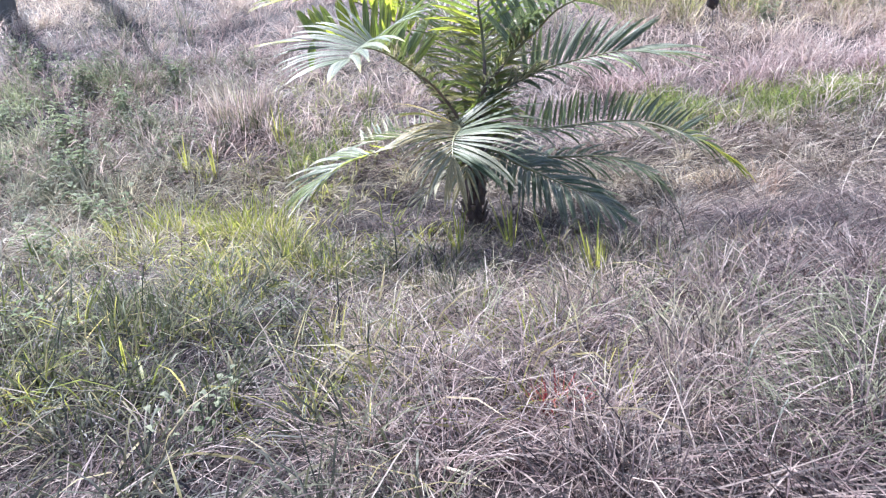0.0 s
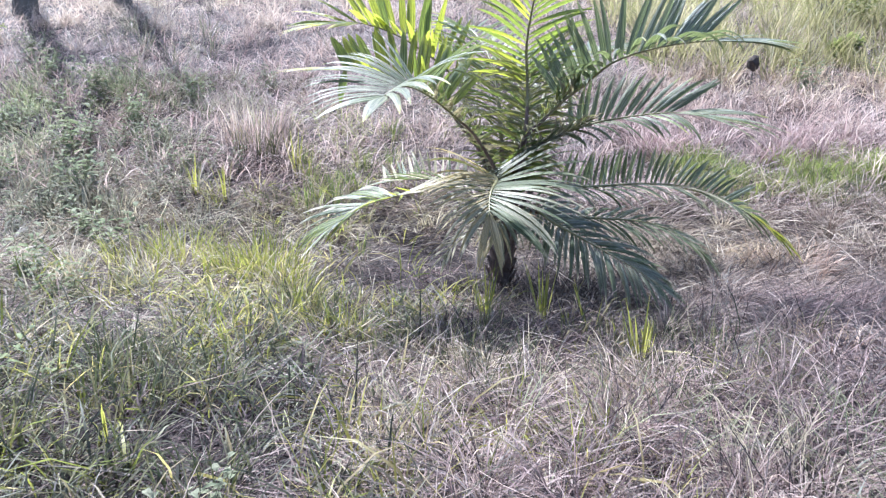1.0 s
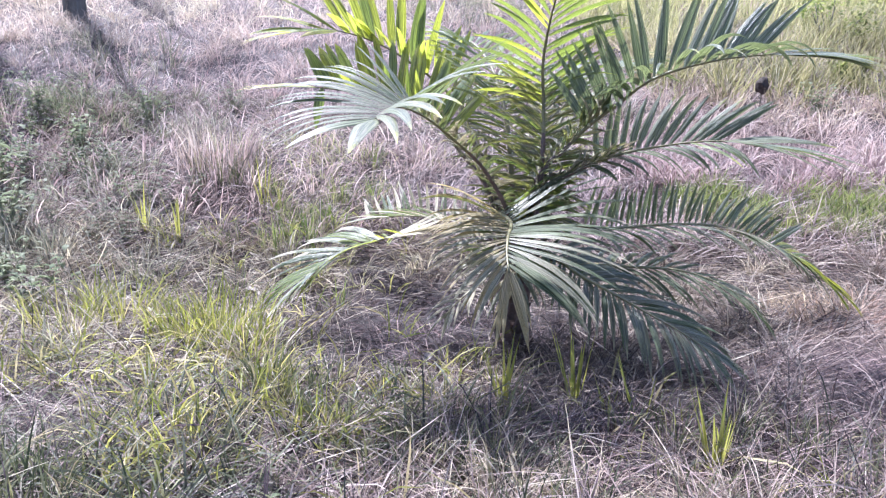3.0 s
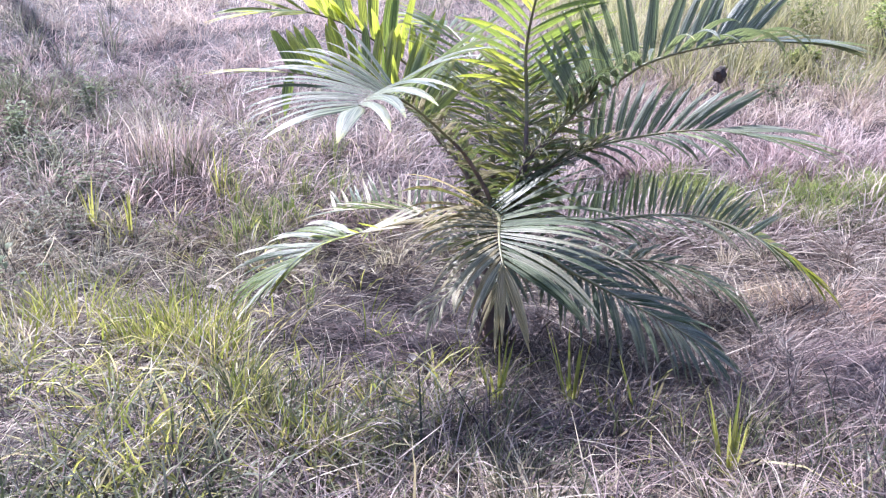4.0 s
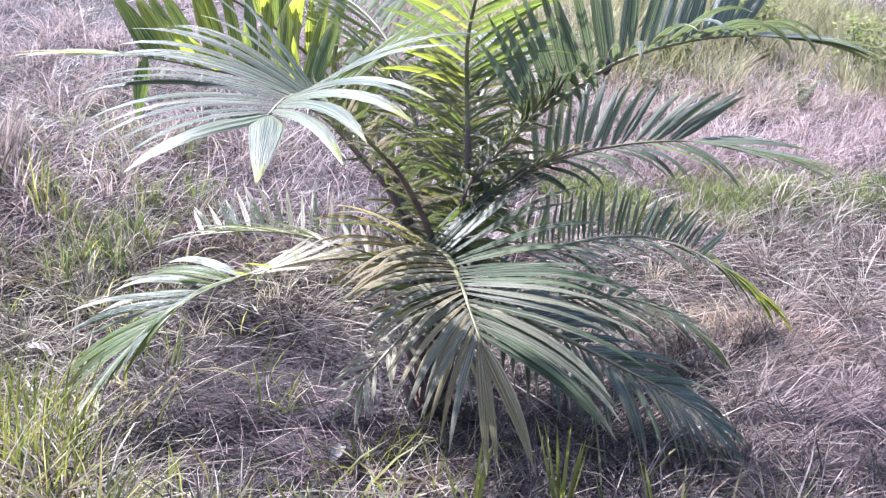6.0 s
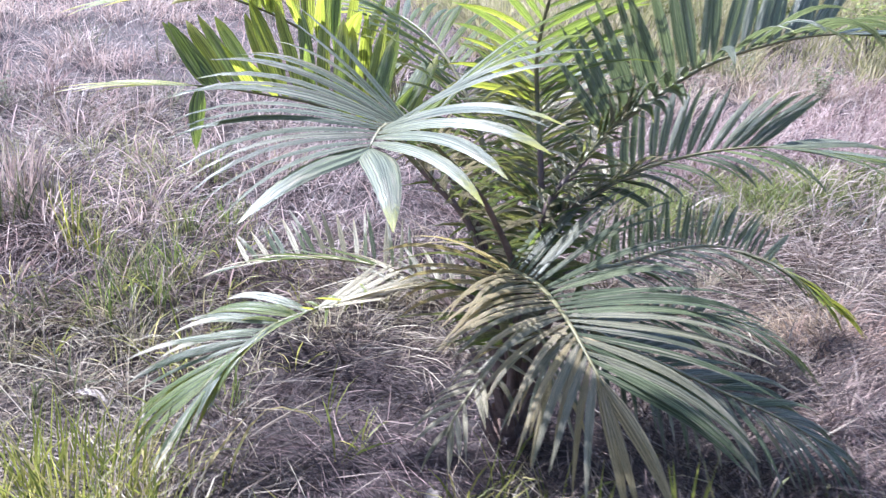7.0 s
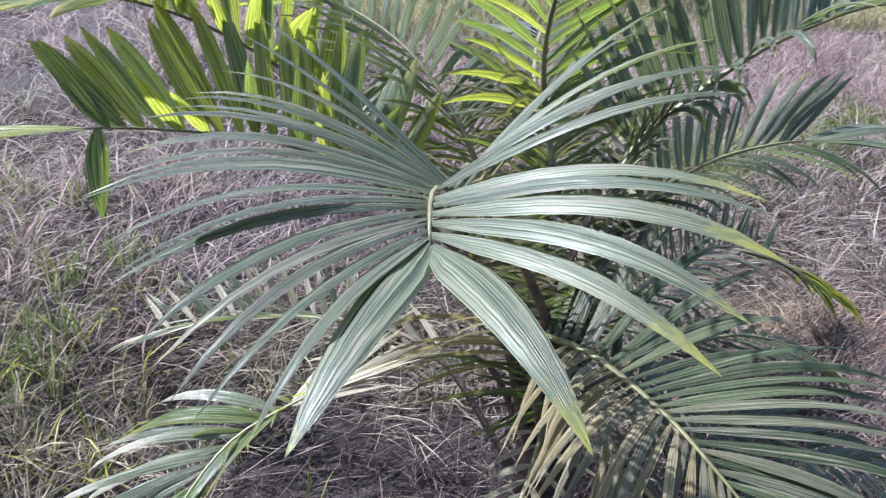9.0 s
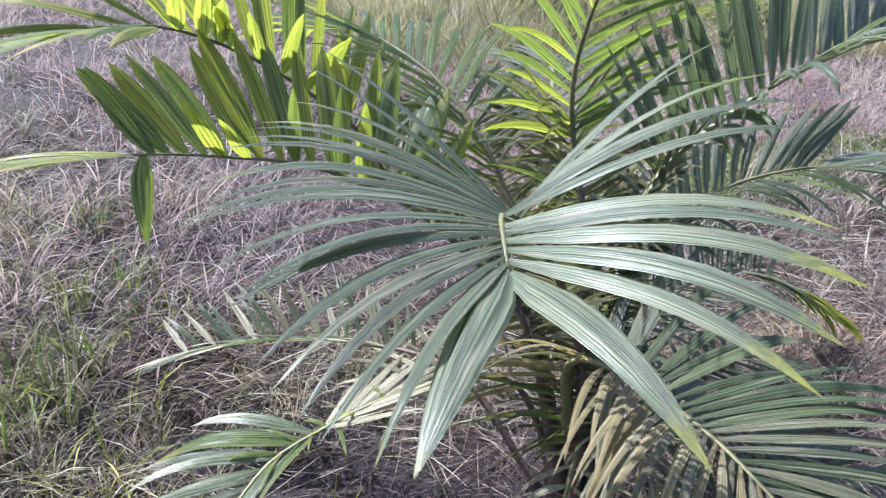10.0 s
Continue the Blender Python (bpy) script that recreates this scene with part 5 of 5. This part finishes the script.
def dead_leaf(x, y, length, width, turn, seed, label):
    """A crumpled fallen leaf, curled at its edges."""
    rnd = random.Random(seed)
    verts, faces = [], []
    for k in range(9):
        s = k / 8
        wv = width * math.sin(math.pi * min(1, 0.08 + s * 0.92)) * 0.5
        for j in range(5):
            u = j / 2 - 1
            verts.append((s * length - length / 2, u * wv, 0.05 + 0.5 * abs(u) ** 2 * wv + 0.015 * noise.noise((s * 5, u * 2, seed)) + 0.03 * math.sin(s * 3.1)))
    faces = [(k * 5 + j, k * 5 + j + 1, k * 5 + j + 6, k * 5 + j + 5) for k in range(8) for j in range(4)]
    ob = tagged(new("dead_leaf", from_arrays("dead_leaf", verts, faces, DEAD)), label, "dead leaf")
    ob.matrix_basis = pose(x, y, ground_z(x, y), 0, 0, turn)


dead_leaf(-1.67, 8.54, 0.20, 0.055, 150, 4, "pale crumpled dead leaf lying on the grass")
dead_leaf(-0.48, 7.32, 0.17, 0.05, 235, 5, "pale crumpled dead leaf under the palm")


def stick(a, b, r, seed):
    rnd = random.Random(seed)
    bm = bmesh.new()
    pa, pb = Vector((*a, ground_z(*a) + 0.05)), Vector((*b, ground_z(*b) + 0.06))
    line, _ = through_points([pa, pa.lerp(pb, 0.35) + Vector((rnd.uniform(-0.02, 0.02), 0.02, 0.015)), pa.lerp(pb, 0.7) + Vector((0.01, -0.015, 0.0)), pb], 10)
    prev = None
    for k, p in enumerate(line):
        t = (line[min(k + 1, 10)] - line[max(k - 1, 0)]).normalized()
        s = t.cross(Vector((0, 0, 1))).normalized()
        u = s.cross(t)
        rr = r * (1 - 0.4 * k / 10) * rnd.uniform(0.85, 1.15)
        ring = [bm.verts.new(p + s * math.cos(q) * rr + u * math.sin(q) * rr) for q in (0, 1.05, 2.09, 3.14, 4.19, 5.24)]
        if prev:
            for i in range(6):
                bm.faces.new((prev[i], prev[(i + 1) % 6], ring[(i + 1) % 6], ring[i])).smooth = True
        prev = ring
    me = bpy.data.meshes.new("fallen_stalk")
    bm.to_mesh(me)
    bm.free()
    me.materials.append(PETIOLE)
    tagged(new("fallen_stalk", me), "dry brown stalk lying on the ground", "stick")


stick((-0.45, 7.2), (0.0, 6.92), 0.011, 1)
